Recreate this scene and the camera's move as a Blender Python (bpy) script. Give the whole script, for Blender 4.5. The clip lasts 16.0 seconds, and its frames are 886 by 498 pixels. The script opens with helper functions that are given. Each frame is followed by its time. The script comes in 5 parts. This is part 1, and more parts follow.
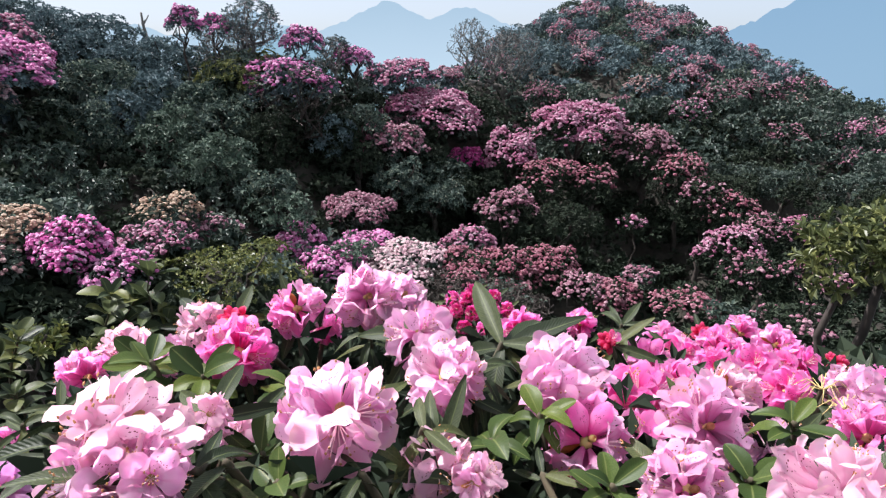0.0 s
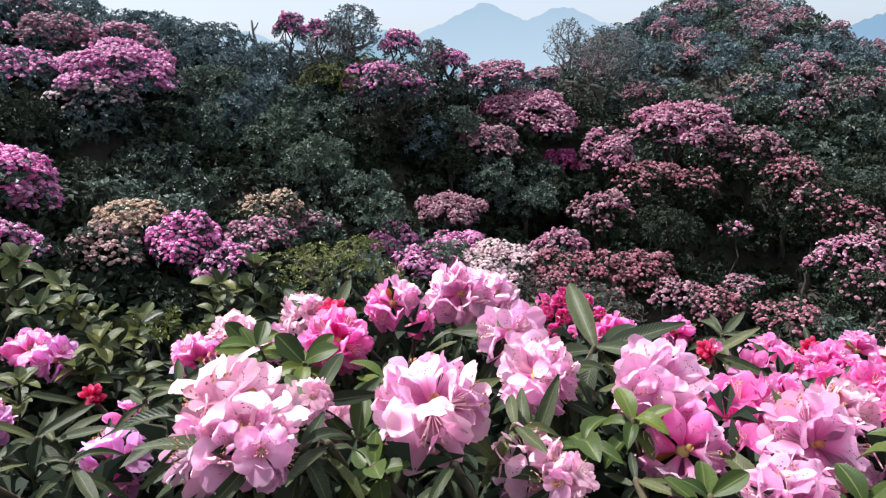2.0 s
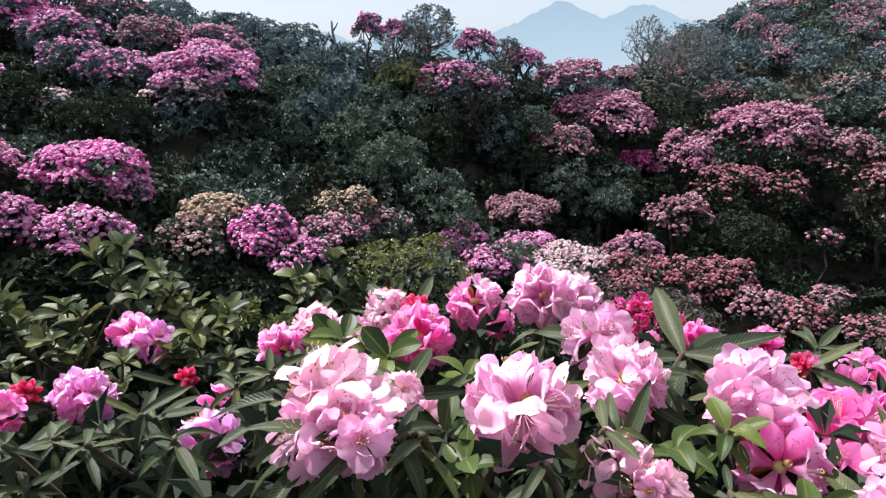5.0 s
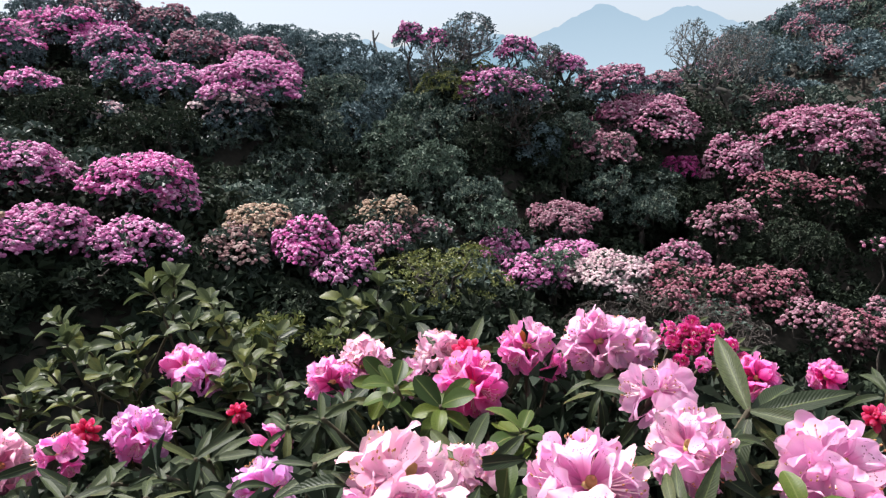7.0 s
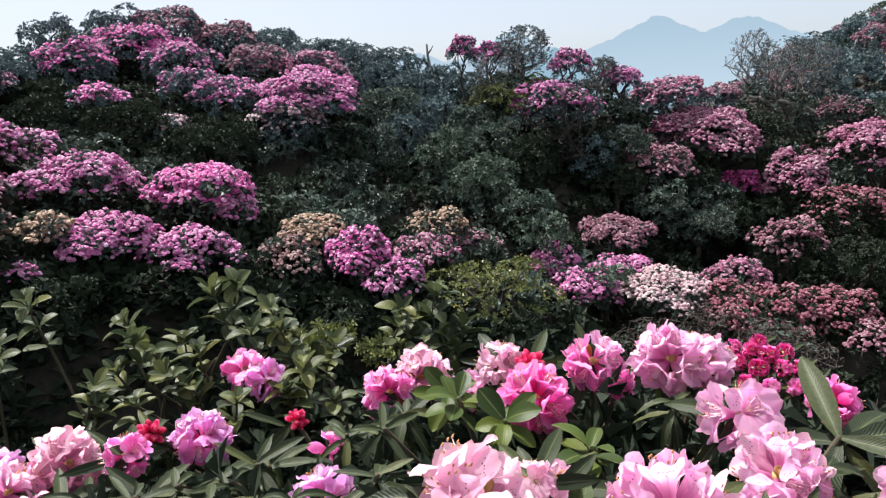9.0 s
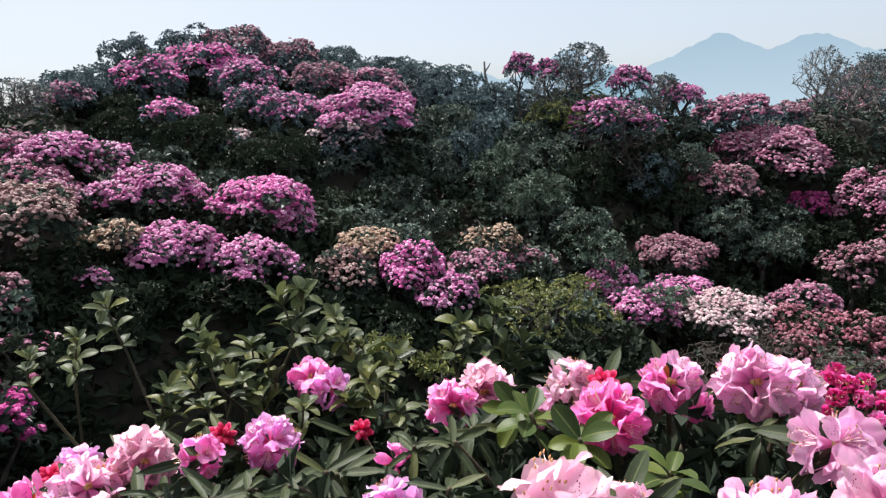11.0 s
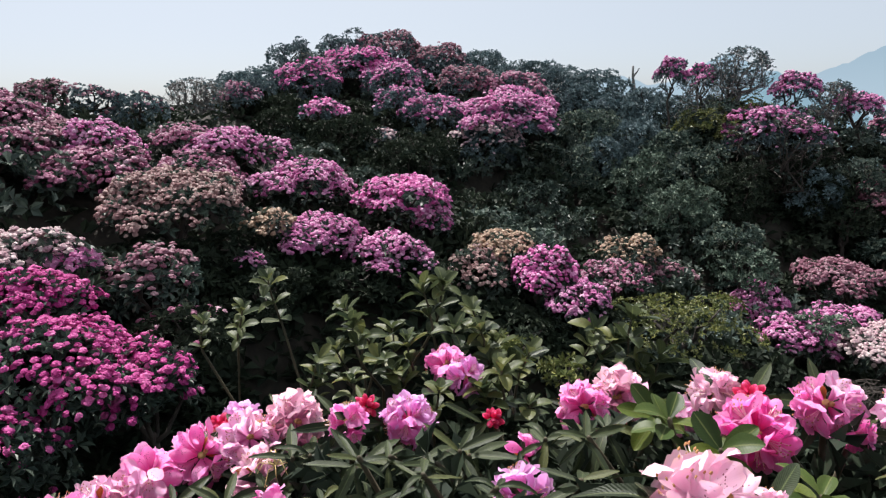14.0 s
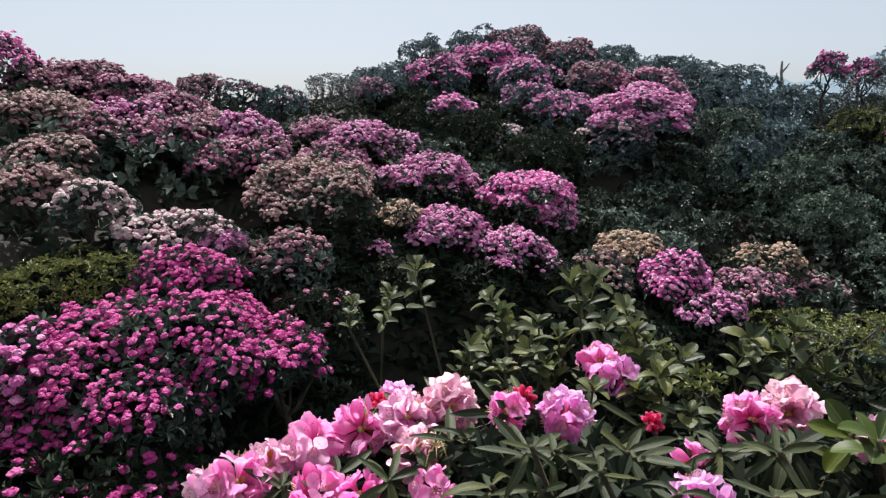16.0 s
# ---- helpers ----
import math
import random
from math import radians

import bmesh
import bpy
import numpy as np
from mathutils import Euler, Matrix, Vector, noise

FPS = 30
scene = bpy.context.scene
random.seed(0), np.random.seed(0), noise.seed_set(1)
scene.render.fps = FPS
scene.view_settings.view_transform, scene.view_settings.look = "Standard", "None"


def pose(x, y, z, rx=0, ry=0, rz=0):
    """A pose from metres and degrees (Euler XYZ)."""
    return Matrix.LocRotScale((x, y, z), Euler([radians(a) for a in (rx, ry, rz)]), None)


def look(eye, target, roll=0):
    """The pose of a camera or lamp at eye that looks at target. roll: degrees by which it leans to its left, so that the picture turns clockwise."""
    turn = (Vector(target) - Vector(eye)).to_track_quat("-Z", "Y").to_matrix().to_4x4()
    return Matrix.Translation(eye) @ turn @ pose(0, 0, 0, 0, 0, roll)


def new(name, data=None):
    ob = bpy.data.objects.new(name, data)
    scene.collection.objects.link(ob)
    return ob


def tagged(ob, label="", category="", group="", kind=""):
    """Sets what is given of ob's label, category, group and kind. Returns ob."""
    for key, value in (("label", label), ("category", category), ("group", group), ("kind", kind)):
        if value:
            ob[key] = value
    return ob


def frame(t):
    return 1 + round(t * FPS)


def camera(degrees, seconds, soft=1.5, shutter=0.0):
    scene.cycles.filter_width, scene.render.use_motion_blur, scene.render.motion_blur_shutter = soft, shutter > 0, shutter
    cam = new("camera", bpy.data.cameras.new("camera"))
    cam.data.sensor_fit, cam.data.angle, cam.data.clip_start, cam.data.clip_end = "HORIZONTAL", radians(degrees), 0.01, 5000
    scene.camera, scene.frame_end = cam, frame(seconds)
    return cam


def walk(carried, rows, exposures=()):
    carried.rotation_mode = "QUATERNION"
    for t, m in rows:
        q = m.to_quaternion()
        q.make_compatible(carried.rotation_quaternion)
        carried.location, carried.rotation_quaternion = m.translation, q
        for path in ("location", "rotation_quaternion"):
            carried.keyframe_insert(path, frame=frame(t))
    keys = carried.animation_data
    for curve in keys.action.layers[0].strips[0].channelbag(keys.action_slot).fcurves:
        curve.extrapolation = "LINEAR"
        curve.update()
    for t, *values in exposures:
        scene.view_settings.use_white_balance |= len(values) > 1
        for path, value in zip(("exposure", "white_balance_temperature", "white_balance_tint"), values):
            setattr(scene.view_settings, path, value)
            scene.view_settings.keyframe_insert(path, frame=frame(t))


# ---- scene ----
# ---- camera: held in the hand, turning to the left, with a slight rise and drift ----
cam = camera(69.94, 16.0, soft=1.3)
walk(cam, [
    (0.0, pose(0.000, 0.000, 0.000, 73.00, 0.00, -0.00)),
    (0.5, pose(0.014, -0.011, 0.006, 73.04, 0.26, 2.13)),
    (1.0, pose(0.005, -0.005, -0.001, 73.06, 0.49, 4.27)),
    (1.5, pose(0.005, -0.017, 0.005, 73.09, 0.68, 6.53)),
    (2.0, pose(-0.008, -0.014, -0.002, 73.20, 0.84, 8.23)),
    (2.5, pose(-0.023, -0.011, -0.006, 73.28, 1.00, 9.82)),
    (3.0, pose(-0.027, -0.018, -0.006, 73.29, 1.16, 11.32)),
    (3.5, pose(-0.026, -0.022, -0.008, 73.20, 1.11, 12.60)),
    (6.0, pose(-0.062, -0.029, 0.029, 73.43, 1.26, 15.85)),
    (6.5, pose(-0.073, -0.017, 0.056, 73.62, 1.53, 16.84)),
    (7.0, pose(-0.074, 0.005, 0.076, 73.78, 1.89, 18.07)),
    (7.5, pose(-0.080, 0.011, 0.091, 74.01, 2.08, 19.30)),
    (8.0, pose(-0.093, 0.014, 0.088, 74.36, 2.19, 20.43)),
    (8.5, pose(-0.099, 0.017, 0.079, 74.68, 2.23, 21.56)),
    (9.0, pose(-0.114, 0.017, 0.062, 75.06, 2.14, 22.59)),
    (11.5, pose(-0.161, -0.002, 0.051, 76.98, 1.71, 28.96)),
    (12.0, pose(-0.160, -0.009, 0.048, 77.09, 1.42, 30.64)),
    (12.5, pose(-0.156, -0.011, 0.042, 77.18, 1.27, 32.56)),
    (13.0, pose(-0.151, -0.019, 0.037, 77.32, 1.12, 34.63)),
    (13.5, pose(-0.153, -0.036, 0.036, 77.35, 0.92, 37.35)),
    (14.0, pose(-0.157, -0.052, 0.040, 77.34, 0.80, 39.88)),
    (14.5, pose(-0.175, -0.070, 0.038, 77.32, 0.68, 42.55)),
    (15.0, pose(-0.209, -0.087, 0.027, 77.40, 0.59, 45.11)),
    (15.5, pose(-0.241, -0.113, 0.018, 77.33, 0.34, 47.96)),
    (16.0, pose(-0.251, -0.128, 0.019, 77.15, 0.27, 50.69)),
], exposures=((0.0, 1.23, 6250, 10), (8.0, 1.19, 6450, 9), (12.5, 1.06, 6500, 8), (16.0, 0.90, 6500, 8)))

# ---- light: a high, hazy midday sun and a pale sky ----
SUN_HEIGHT, SUN_TURN = 60.0, -64.0          # degrees; the turn is clockwise from +y
world = bpy.data.worlds.new("sky")
scene.world = world
world.use_nodes = True
wn, wl = world.node_tree.nodes, world.node_tree.links
sky = wn.new("ShaderNodeTexSky")
sky.sky_type, sky.sun_disc = "NISHITA", False
sky.sun_elevation, sky.sun_rotation = radians(SUN_HEIGHT), radians(SUN_TURN)
sky.air_density, sky.dust_density, sky.ozone_density, sky.altitude = 0.5, 9.0, 1.0, 1800
wn["Background"].inputs["Strength"].default_value = 0.10
haze = wn.new("ShaderNodeMix")              # thin white haze over the whole sky, brighter towards the zenith as under thin cloud
haze.data_type = "RGBA"
haze.inputs[0].default_value = 0.62
up_sky, up_part = wn.new("ShaderNodeTexCoord"), wn.new("ShaderNodeSeparateXYZ")
wl.new(up_sky.outputs["Generated"], up_part.inputs[0])
veil = wn.new("ShaderNodeValToRGB")
veil.color_ramp.elements[0].color, veil.color_ramp.elements[1].color = (0.49, 0.522, 0.535, 1), (1, 1.03, 1.03, 1)
wl.new(up_part.outputs[2], veil.inputs[0])
veil_scale = wn.new("ShaderNodeVectorMath")
veil_scale.operation = "SCALE"
veil_scale.inputs["Scale"].default_value = 6.8
wl.new(veil.outputs[0], veil_scale.inputs[0])
wl.new(veil_scale.outputs[0], haze.inputs[7])
wl.new(sky.outputs["Color"], haze.inputs[6])
wl.new(haze.outputs[2], wn["Background"].inputs["Color"])
sun = new("sun", bpy.data.lights.new("sun", "SUN"))
sun.data.energy, sun.data.angle, sun.data.color = 4.5, radians(1.2), (1.0, 0.94, 0.92)
a, e = radians(SUN_TURN), radians(SUN_HEIGHT)
sun.matrix_world = look((math.sin(a) * math.cos(e) * 50, math.cos(a) * math.cos(e) * 50, math.sin(e) * 50), (0, 0, 0))
tagged(sun, "hazy midday sun", "sun", kind="structure")


# ---- materials ----
def material(name):
    m = bpy.data.materials.new(name)
    m.use_nodes = True
    return m, m.node_tree.nodes, m.node_tree.links, m.node_tree.nodes["Principled BSDF"]


def ramp(nodes, stops):
    r = nodes.new("ShaderNodeValToRGB")
    while len(r.color_ramp.elements) < len(stops):
        r.color_ramp.elements.new(0.5)
    for el, (p, c) in zip(r.color_ramp.elements, stops):
        el.position, el.color = p, (*c, 1)
    return r


def mixed(nodes, links, fac, a, b, kind="MIX"):
    m = nodes.new("ShaderNodeMix")
    m.data_type, m.blend_type = "RGBA", kind
    for sock, v in ((m.inputs[0], fac), (m.inputs[6], a), (m.inputs[7], b)):
        if isinstance(v, (int, float)):
            sock.default_value = v
        elif isinstance(v, tuple):
            sock.default_value = (*v, 1)
        else:
            links.new(v, sock)
    return m.outputs[2]


def see_through(nodes, links, bsdf, colour, share):
    """Lets a share of the light through a thin leaf or petal."""
    t = nodes.new("ShaderNodeBsdfTranslucent")
    links.new(colour, t.inputs["Color"])
    mx = nodes.new("ShaderNodeMixShader")
    mx.inputs[0].default_value = share
    links.new(bsdf.outputs[0], mx.inputs[1])
    links.new(t.outputs[0], mx.inputs[2])
    links.new(mx.outputs[0], nodes["Material Output"].inputs["Surface"])


def clumped(name, stops, tint, rough, share, spec=0.5, size=1.3, florets=0):
    """Foliage or blossom seen from afar: each leaf or floret has its own shade, each clump its own tint."""
    m, n, l, b = material(name)
    g = n.new("ShaderNodeNewGeometry")
    r = ramp(n, stops)
    l.new(g.outputs["Random Per Island"], r.inputs[0])
    tc = n.new("ShaderNodeTexCoord")
    nz = n.new("ShaderNodeTexNoise")
    nz.inputs["Scale"].default_value, nz.inputs["Detail"].default_value = size, 4
    l.new(tc.outputs["Object"], nz.inputs["Vector"])
    k = ramp(n, [(0.45, (0, 0, 0)), (0.68, (1, 1, 1))])
    l.new(nz.outputs["Fac"], k.inputs[0])
    c = mixed(n, l, k.outputs[0], r.outputs[0], mixed(n, l, 0.6, r.outputs[0], tint))
    if florets:
        vo = n.new("ShaderNodeTexVoronoi")           # single florets within a head, shade between them painted as darker colour
        vo.inputs["Scale"].default_value = florets
        l.new(tc.outputs["Object"], vo.inputs["Vector"])
        vr = ramp(n, [(0.25, (1, 1, 1)), (0.85, (0.80, 0.70, 0.74))])
        l.new(vo.outputs["Distance"], vr.inputs[0])
        c = mixed(n, l, 1.0, c, vr.outputs[0], "MULTIPLY")
    l.new(c, b.inputs["Base Color"])
    b.inputs["Roughness"].default_value, b.inputs["Specular IOR Level"].default_value = rough, spec
    see_through(n, l, b, c, share)
    return m


LEAF = {
    "G": clumped("dark_leaf", [(0, (0.018, 0.034, 0.03)), (0.45, (0.045, 0.072, 0.06)), (0.8, (0.10, 0.138, 0.11)), (1, (0.21, 0.235, 0.18))], (0.08, 0.10, 0.092), 0.6, 0.15, 0.18),
    "B": clumped("silver_leaf", [(0, (0.026, 0.045, 0.036)), (0.5, (0.069, 0.107, 0.079)), (1, (0.189, 0.232, 0.181))], (0.090, 0.125, 0.095), 0.58, 0.12, 0.22),
    "O": clumped("olive_leaf", [(0, (0.047, 0.066, 0.017)), (0.6, (0.111, 0.132, 0.038)), (1, (0.230, 0.230, 0.068))], (0.098, 0.106, 0.038), 0.45, 0.22),
    # N: a darker copy of the green leaf, for slopes in shade
    "N": clumped("deep_green_shaded_leaf", [(0, (0.018, 0.032, 0.028)), (0.6, (0.042, 0.066, 0.053)), (1, (0.095, 0.122, 0.092))], (0.05, 0.064, 0.054), 0.5, 0.15, 0.3),
    # H: the blue of distance haze is mixed into this leaf colour
    "H": clumped("hazed_blue_green_leaf", [(0, (0.045, 0.072, 0.08)), (0.6, (0.09, 0.135, 0.148)), (1, (0.165, 0.22, 0.225))], (0.105, 0.145, 0.16), 0.6, 0.12, 0.2),
    "E": clumped("yellow_green_leaf", [(0, (0.03, 0.044, 0.018)), (0.6, (0.075, 0.095, 0.034)), (1, (0.19, 0.20, 0.07))], (0.12, 0.125, 0.04), 0.4, 0.22),
    # U: leaves darkened in colour to stand for deep shade
    "U": clumped("shade_toned_leaf", [(0, (0.012, 0.020, 0.014)), (1, (0.035, 0.048, 0.030))], (0.026, 0.030, 0.023), 0.65, 0.1, 0.1),
}
BLOOM = {
    "P": clumped("pink_blossom", [(0, (0.395, 0.075, 0.259)), (0.5, (0.592, 0.221, 0.451)), (1, (0.761, 0.489, 0.667))], (0.491, 0.127, 0.338), 0.6, 0.26, 0.3, 1.3, 32),
    "M": clumped("magenta_blossom", [(0, (0.34, 0.018, 0.165)), (0.5, (0.53, 0.065, 0.30)), (1, (0.68, 0.17, 0.43))], (0.475, 0.038, 0.257), 0.6, 0.26, 0.3, 1.3, 32),
    "V": clumped("mauve_blossom", [(0, (0.50, 0.065, 0.30)), (0.5, (0.70, 0.19, 0.485)), (1, (0.84, 0.50, 0.73))], (0.580, 0.120, 0.368), 0.6, 0.26, 0.3, 1.3, 32),
    "R": clumped("rose_blossom", [(0, (0.264, 0.066, 0.145)), (0.5, (0.414, 0.185, 0.286)), (1, (0.572, 0.396, 0.475))], (0.352, 0.084, 0.194), 0.6, 0.26, 0.3, 1.3, 32),
    "D": clumped("dusky_blossom", [(0, (0.195, 0.074, 0.112)), (0.5, (0.316, 0.158, 0.209)), (1, (0.465, 0.316, 0.358))], (0.270, 0.079, 0.140), 0.6, 0.26, 0.3, 1.3, 32),
    "K": clumped("brick_rose_blossom", [(0, (0.186, 0.051, 0.084)), (0.5, (0.298, 0.112, 0.153)), (1, (0.437, 0.251, 0.288))], (0.251, 0.060, 0.102), 0.6, 0.26, 0.3, 1.3, 32),
    "W": clumped("white_blossom", [(0, (0.455, 0.282, 0.331)), (0.5, (0.596, 0.464, 0.489)), (1, (0.716, 0.644, 0.616))], (0.530, 0.364, 0.406), 0.6, 0.26, 0.3, 1.3, 32),
    "C": clumped("faded_blossom", [(0, (0.206, 0.103, 0.107)), (0.5, (0.327, 0.211, 0.202)), (1, (0.499, 0.396, 0.361))], (0.340, 0.181, 0.202), 0.6, 0.26, 0.3, 1.3, 32),
    "Y": clumped("buff_blossom", [(0, (0.281, 0.179, 0.117)), (0.5, (0.437, 0.320, 0.226)), (1, (0.590, 0.488, 0.370))], (0.406, 0.234, 0.203), 0.6, 0.26, 0.3, 1.3, 32),
}


def bark_material(name, dark, light, rough=0.85):
    m, n, l, b = material(name)
    tc = n.new("ShaderNodeTexCoord")
    nz = n.new("ShaderNodeTexNoise")
    nz.inputs["Scale"].default_value, nz.inputs["Detail"].default_value = 9, 6
    l.new(tc.outputs["Object"], nz.inputs["Vector"])
    r = ramp(n, [(0.3, dark), (0.7, light)])
    l.new(nz.outputs["Fac"], r.inputs[0])
    l.new(r.outputs[0], b.inputs["Base Color"])
    b.inputs["Roughness"].default_value = rough
    bp = n.new("ShaderNodeBump")
    bp.inputs["Strength"].default_value, bp.inputs["Distance"].default_value = 0.5, 0.01
    l.new(nz.outputs["Fac"], bp.inputs["Height"])
    l.new(bp.outputs[0], b.inputs["Normal"])
    return m


BARK = bark_material("bark", (0.018, 0.014, 0.012), (0.06, 0.047, 0.04))
GREY_BARK = bark_material("grey_bark", (0.07, 0.066, 0.064), (0.19, 0.18, 0.17))
TWIG = bark_material("green_twig", (0.03, 0.026, 0.014), (0.08, 0.062, 0.034))
SOIL = bark_material("leaf_litter", (0.009, 0.008, 0.006), (0.027, 0.022, 0.016), 0.95)


# ---- mesh tools ----
def build(name, verts, faces, mats, slots=None, uv=None, smooth=False):
    """A mesh from arrays: verts (n, 3), faces (m, 3 or 4)."""
    me = bpy.data.meshes.new(name)
    verts, faces = np.ascontiguousarray(verts, np.float32), np.ascontiguousarray(faces, np.int32)
    m, k = faces.shape
    me.vertices.add(len(verts))
    me.vertices.foreach_set("co", verts.ravel())
    me.loops.add(m * k)
    me.loops.foreach_set("vertex_index", faces.ravel())
    me.polygons.add(m)
    me.polygons.foreach_set("loop_start", np.arange(0, m * k, k, dtype=np.int32))
    for mt in mats:
        me.materials.append(mt)
    if slots is not None:
        me.polygons.foreach_set("material_index", np.ascontiguousarray(slots, np.int32))
    me.polygons.foreach_set("use_smooth", np.full(m, smooth, dtype=bool))
    me.update(calc_edges=True)
    if uv is not None:
        lay = me.uv_layers.new(name="along")
        lay.data.foreach_set("uv", np.ascontiguousarray(uv[faces.ravel()], np.float32).ravel())
    return me


def frames(normals, rng):
    """Turns that carry z onto each normal, with a random spin."""
    n = normals / np.linalg.norm(normals, axis=1)[:, None]
    a = np.where(np.abs(n[:, 2:3]) < 0.9, [[0.0, 0, 1]], [[1.0, 0, 0]])
    x = np.cross(a, n)
    x /= np.linalg.norm(x, axis=1)[:, None]
    y = np.cross(n, x)
    s = rng.uniform(0, 2 * np.pi, len(n))[:, None]
    u, v = x * np.cos(s) + y * np.sin(s), y * np.cos(s) - x * np.sin(s)
    return np.stack([u, v, n], 2)


def scattered(base, places, turns, sizes):
    """Copies of a small base (verts, faces) joined into one pair of arrays."""
    bv, bf = base
    v = np.einsum("nij,mj->nmi", turns, bv) * np.reshape(sizes, (-1, 1, 1)) + places[:, None, :]
    f = bf[None] + (np.arange(len(places)) * len(bv))[:, None, None]
    return v.reshape(-1, 3), f.reshape(-1, bf.shape[1])


def tube(points, radii, sides=6):
    """A tapered, closed tube along a bent line."""
    p, r = np.array(points, float), np.array(radii, float)
    d = np.gradient(p, axis=0)
    d /= np.linalg.norm(d, axis=1)[:, None] + 1e-9
    ref = np.array([0.31, 0.95, 0.05]) if abs(d[0, 2]) > 0.7 else np.array([0.05, 0.1, 1.0])
    x = np.cross(d, ref)
    x /= np.linalg.norm(x, axis=1)[:, None]
    y = np.cross(d, x)
    a = np.arange(sides) * 2 * np.pi / sides
    v = p[:, None] + r[:, None, None] * (np.cos(a)[None, :, None] * x[:, None] + np.sin(a)[None, :, None] * y[:, None])
    v = np.vstack([v.reshape(-1, 3), p[-1:] + d[-1:] * r[-1]])
    f, tip = [], len(v) - 1
    for i in range(len(p) - 1):
        for j in range(sides):
            q, k = i * sides, (j + 1) % sides
            f += [(q + j, q + k, q + sides + k), (q + j, q + sides + k, q + sides + j)]
    q = (len(p) - 1) * sides
    f += [(q + j, q + (j + 1) % sides, tip) for j in range(sides)]
    return v, np.array(f)


def joined(pieces):
    vs, fs, at = [], [], 0
    for v, f in pieces:
        vs.append(v), fs.append(f + at)
        at += len(v)
    return np.vstack(vs), np.vstack(fs)


def bent(a, b, rng, wobble=0.12, steps=5, sag=0.0):
    """A wandering line from a to b."""
    a, b = np.array(a, float), np.array(b, float)
    t = np.linspace(0, 1, steps)[:, None]
    w = rng.normal(0, wobble * np.linalg.norm(b - a) * 0.5, (steps, 3)) * np.sin(np.pi * t)
    line = a + (b - a) * t + w
    line[:, 2] -= sag * np.sin(np.pi * t[:, 0])
    return line


def part(name, me, parent, label=""):
    ob = new(name, me)
    ob.parent = parent
    if label:
        tagged(ob, label)
    return ob


def thing(name, place, label, category, group="", kind=""):
    ob = new(name)
    ob.location = place
    ob.empty_display_size = 0.2
    return tagged(ob, label, category, group, kind)


# ---- small bases for crowns ----
def rosette(leaves, lift, width=0.17, fold=0.05):
    """A whorl of folded leaves, one unit long."""
    v, f = [], []
    for i in range(leaves):
        a = 2 * math.pi * (i + 0.35 * (i % 2)) / leaves
        c, s, h = math.cos(a), math.sin(a), lift * (0.8 + 0.4 * (i % 3) / 2)
        o, k = len(v), 0.5
        for r, w, z in ((0.06, 0, 0), (k, width, h * 0.75 + fold), (1.0, 0, h * 0.8), (k, -width, h * 0.75 + fold)):
            v.append((c * r - s * w, s * r + c * w, z))
        f += [(o, o + 2, o + 1), (o, o + 3, o + 2)]
    return np.array(v), np.array(f)


def posy(rings, seed):
    """A bumpy domed flower head, one unit wide: rings is the number of corners ring by ring, from the top down."""
    rng = np.random.default_rng(seed)
    v, f, last = [(0, 0, 0.36)], [], [0]
    for k, count in enumerate(rings):
        t = (k + 1) / len(rings) * 1.75
        now = []
        for j in range(count):
            a, r = 2 * math.pi * (j + 0.5 * (k % 2)) / count, 0.5 * rng.uniform(0.72, 1.2)
            now.append(len(v))
            v.append((r * math.sin(t) * math.cos(a), r * math.sin(t) * math.sin(a), r * math.cos(t) * 0.62))
        i = j = 0
        while i < len(last) or j < count:           # zip two rings together
            a, b = last[i % len(last)], now[j % count]
            if j < count and (len(last) == 1 or i == len(last) or (j + 1) / count <= (i + 1) / len(last)):
                f.append((a, b, now[(j + 1) % count]))
                j += 1
            else:
                if len(last) == 1:
                    break
                f.append((a, b, last[(i + 1) % len(last)]))
                i += 1
        last = now
    return np.array(v), np.array(f)


ROSETTES = {0: rosette(6, 0.5, 0.18), 1: rosette(5, 0.45, 0.21), 2: rosette(4, 0.5, 0.27)}
POSIES = {0: posy((6, 11, 13, 9), 1), 1: posy((5, 8, 7), 2), 2: posy((4, 5), 3)}


def lobed(rng, radius, height, count, craggy=False):
    """Overlapping lobes that together make an uneven, domed crown round the origin."""
    core = 0.52 if craggy else 0.74
    out = [(np.array([0, 0, height * (0.08 if craggy else 0.0)]), np.array([radius * core, radius * core, height * (0.55 if craggy else 0.82)]))]
    for i in range(count):
        z = (0.75 if craggy else 0.85) - 1.05 * (i + 0.5) / count + rng.uniform(-0.1, 0.1)
        a, q = i * 2.39996 + rng.uniform(-0.4, 0.4), math.sqrt(max(0.05, 1 - z * z))
        k, s = (rng.uniform(0.5, 0.78), rng.uniform(0.2, 0.38)) if craggy else (rng.uniform(0.58, 0.84), rng.uniform(0.18, 0.38))
        c = np.array([math.cos(a) * q * radius * k, math.sin(a) * q * radius * k, z * height * k])
        out.append((c, np.array([radius * s, radius * s, height * s * (rng.uniform(0.9, 1.15) if craggy else rng.uniform(0.85, 1.1))])))
    return out


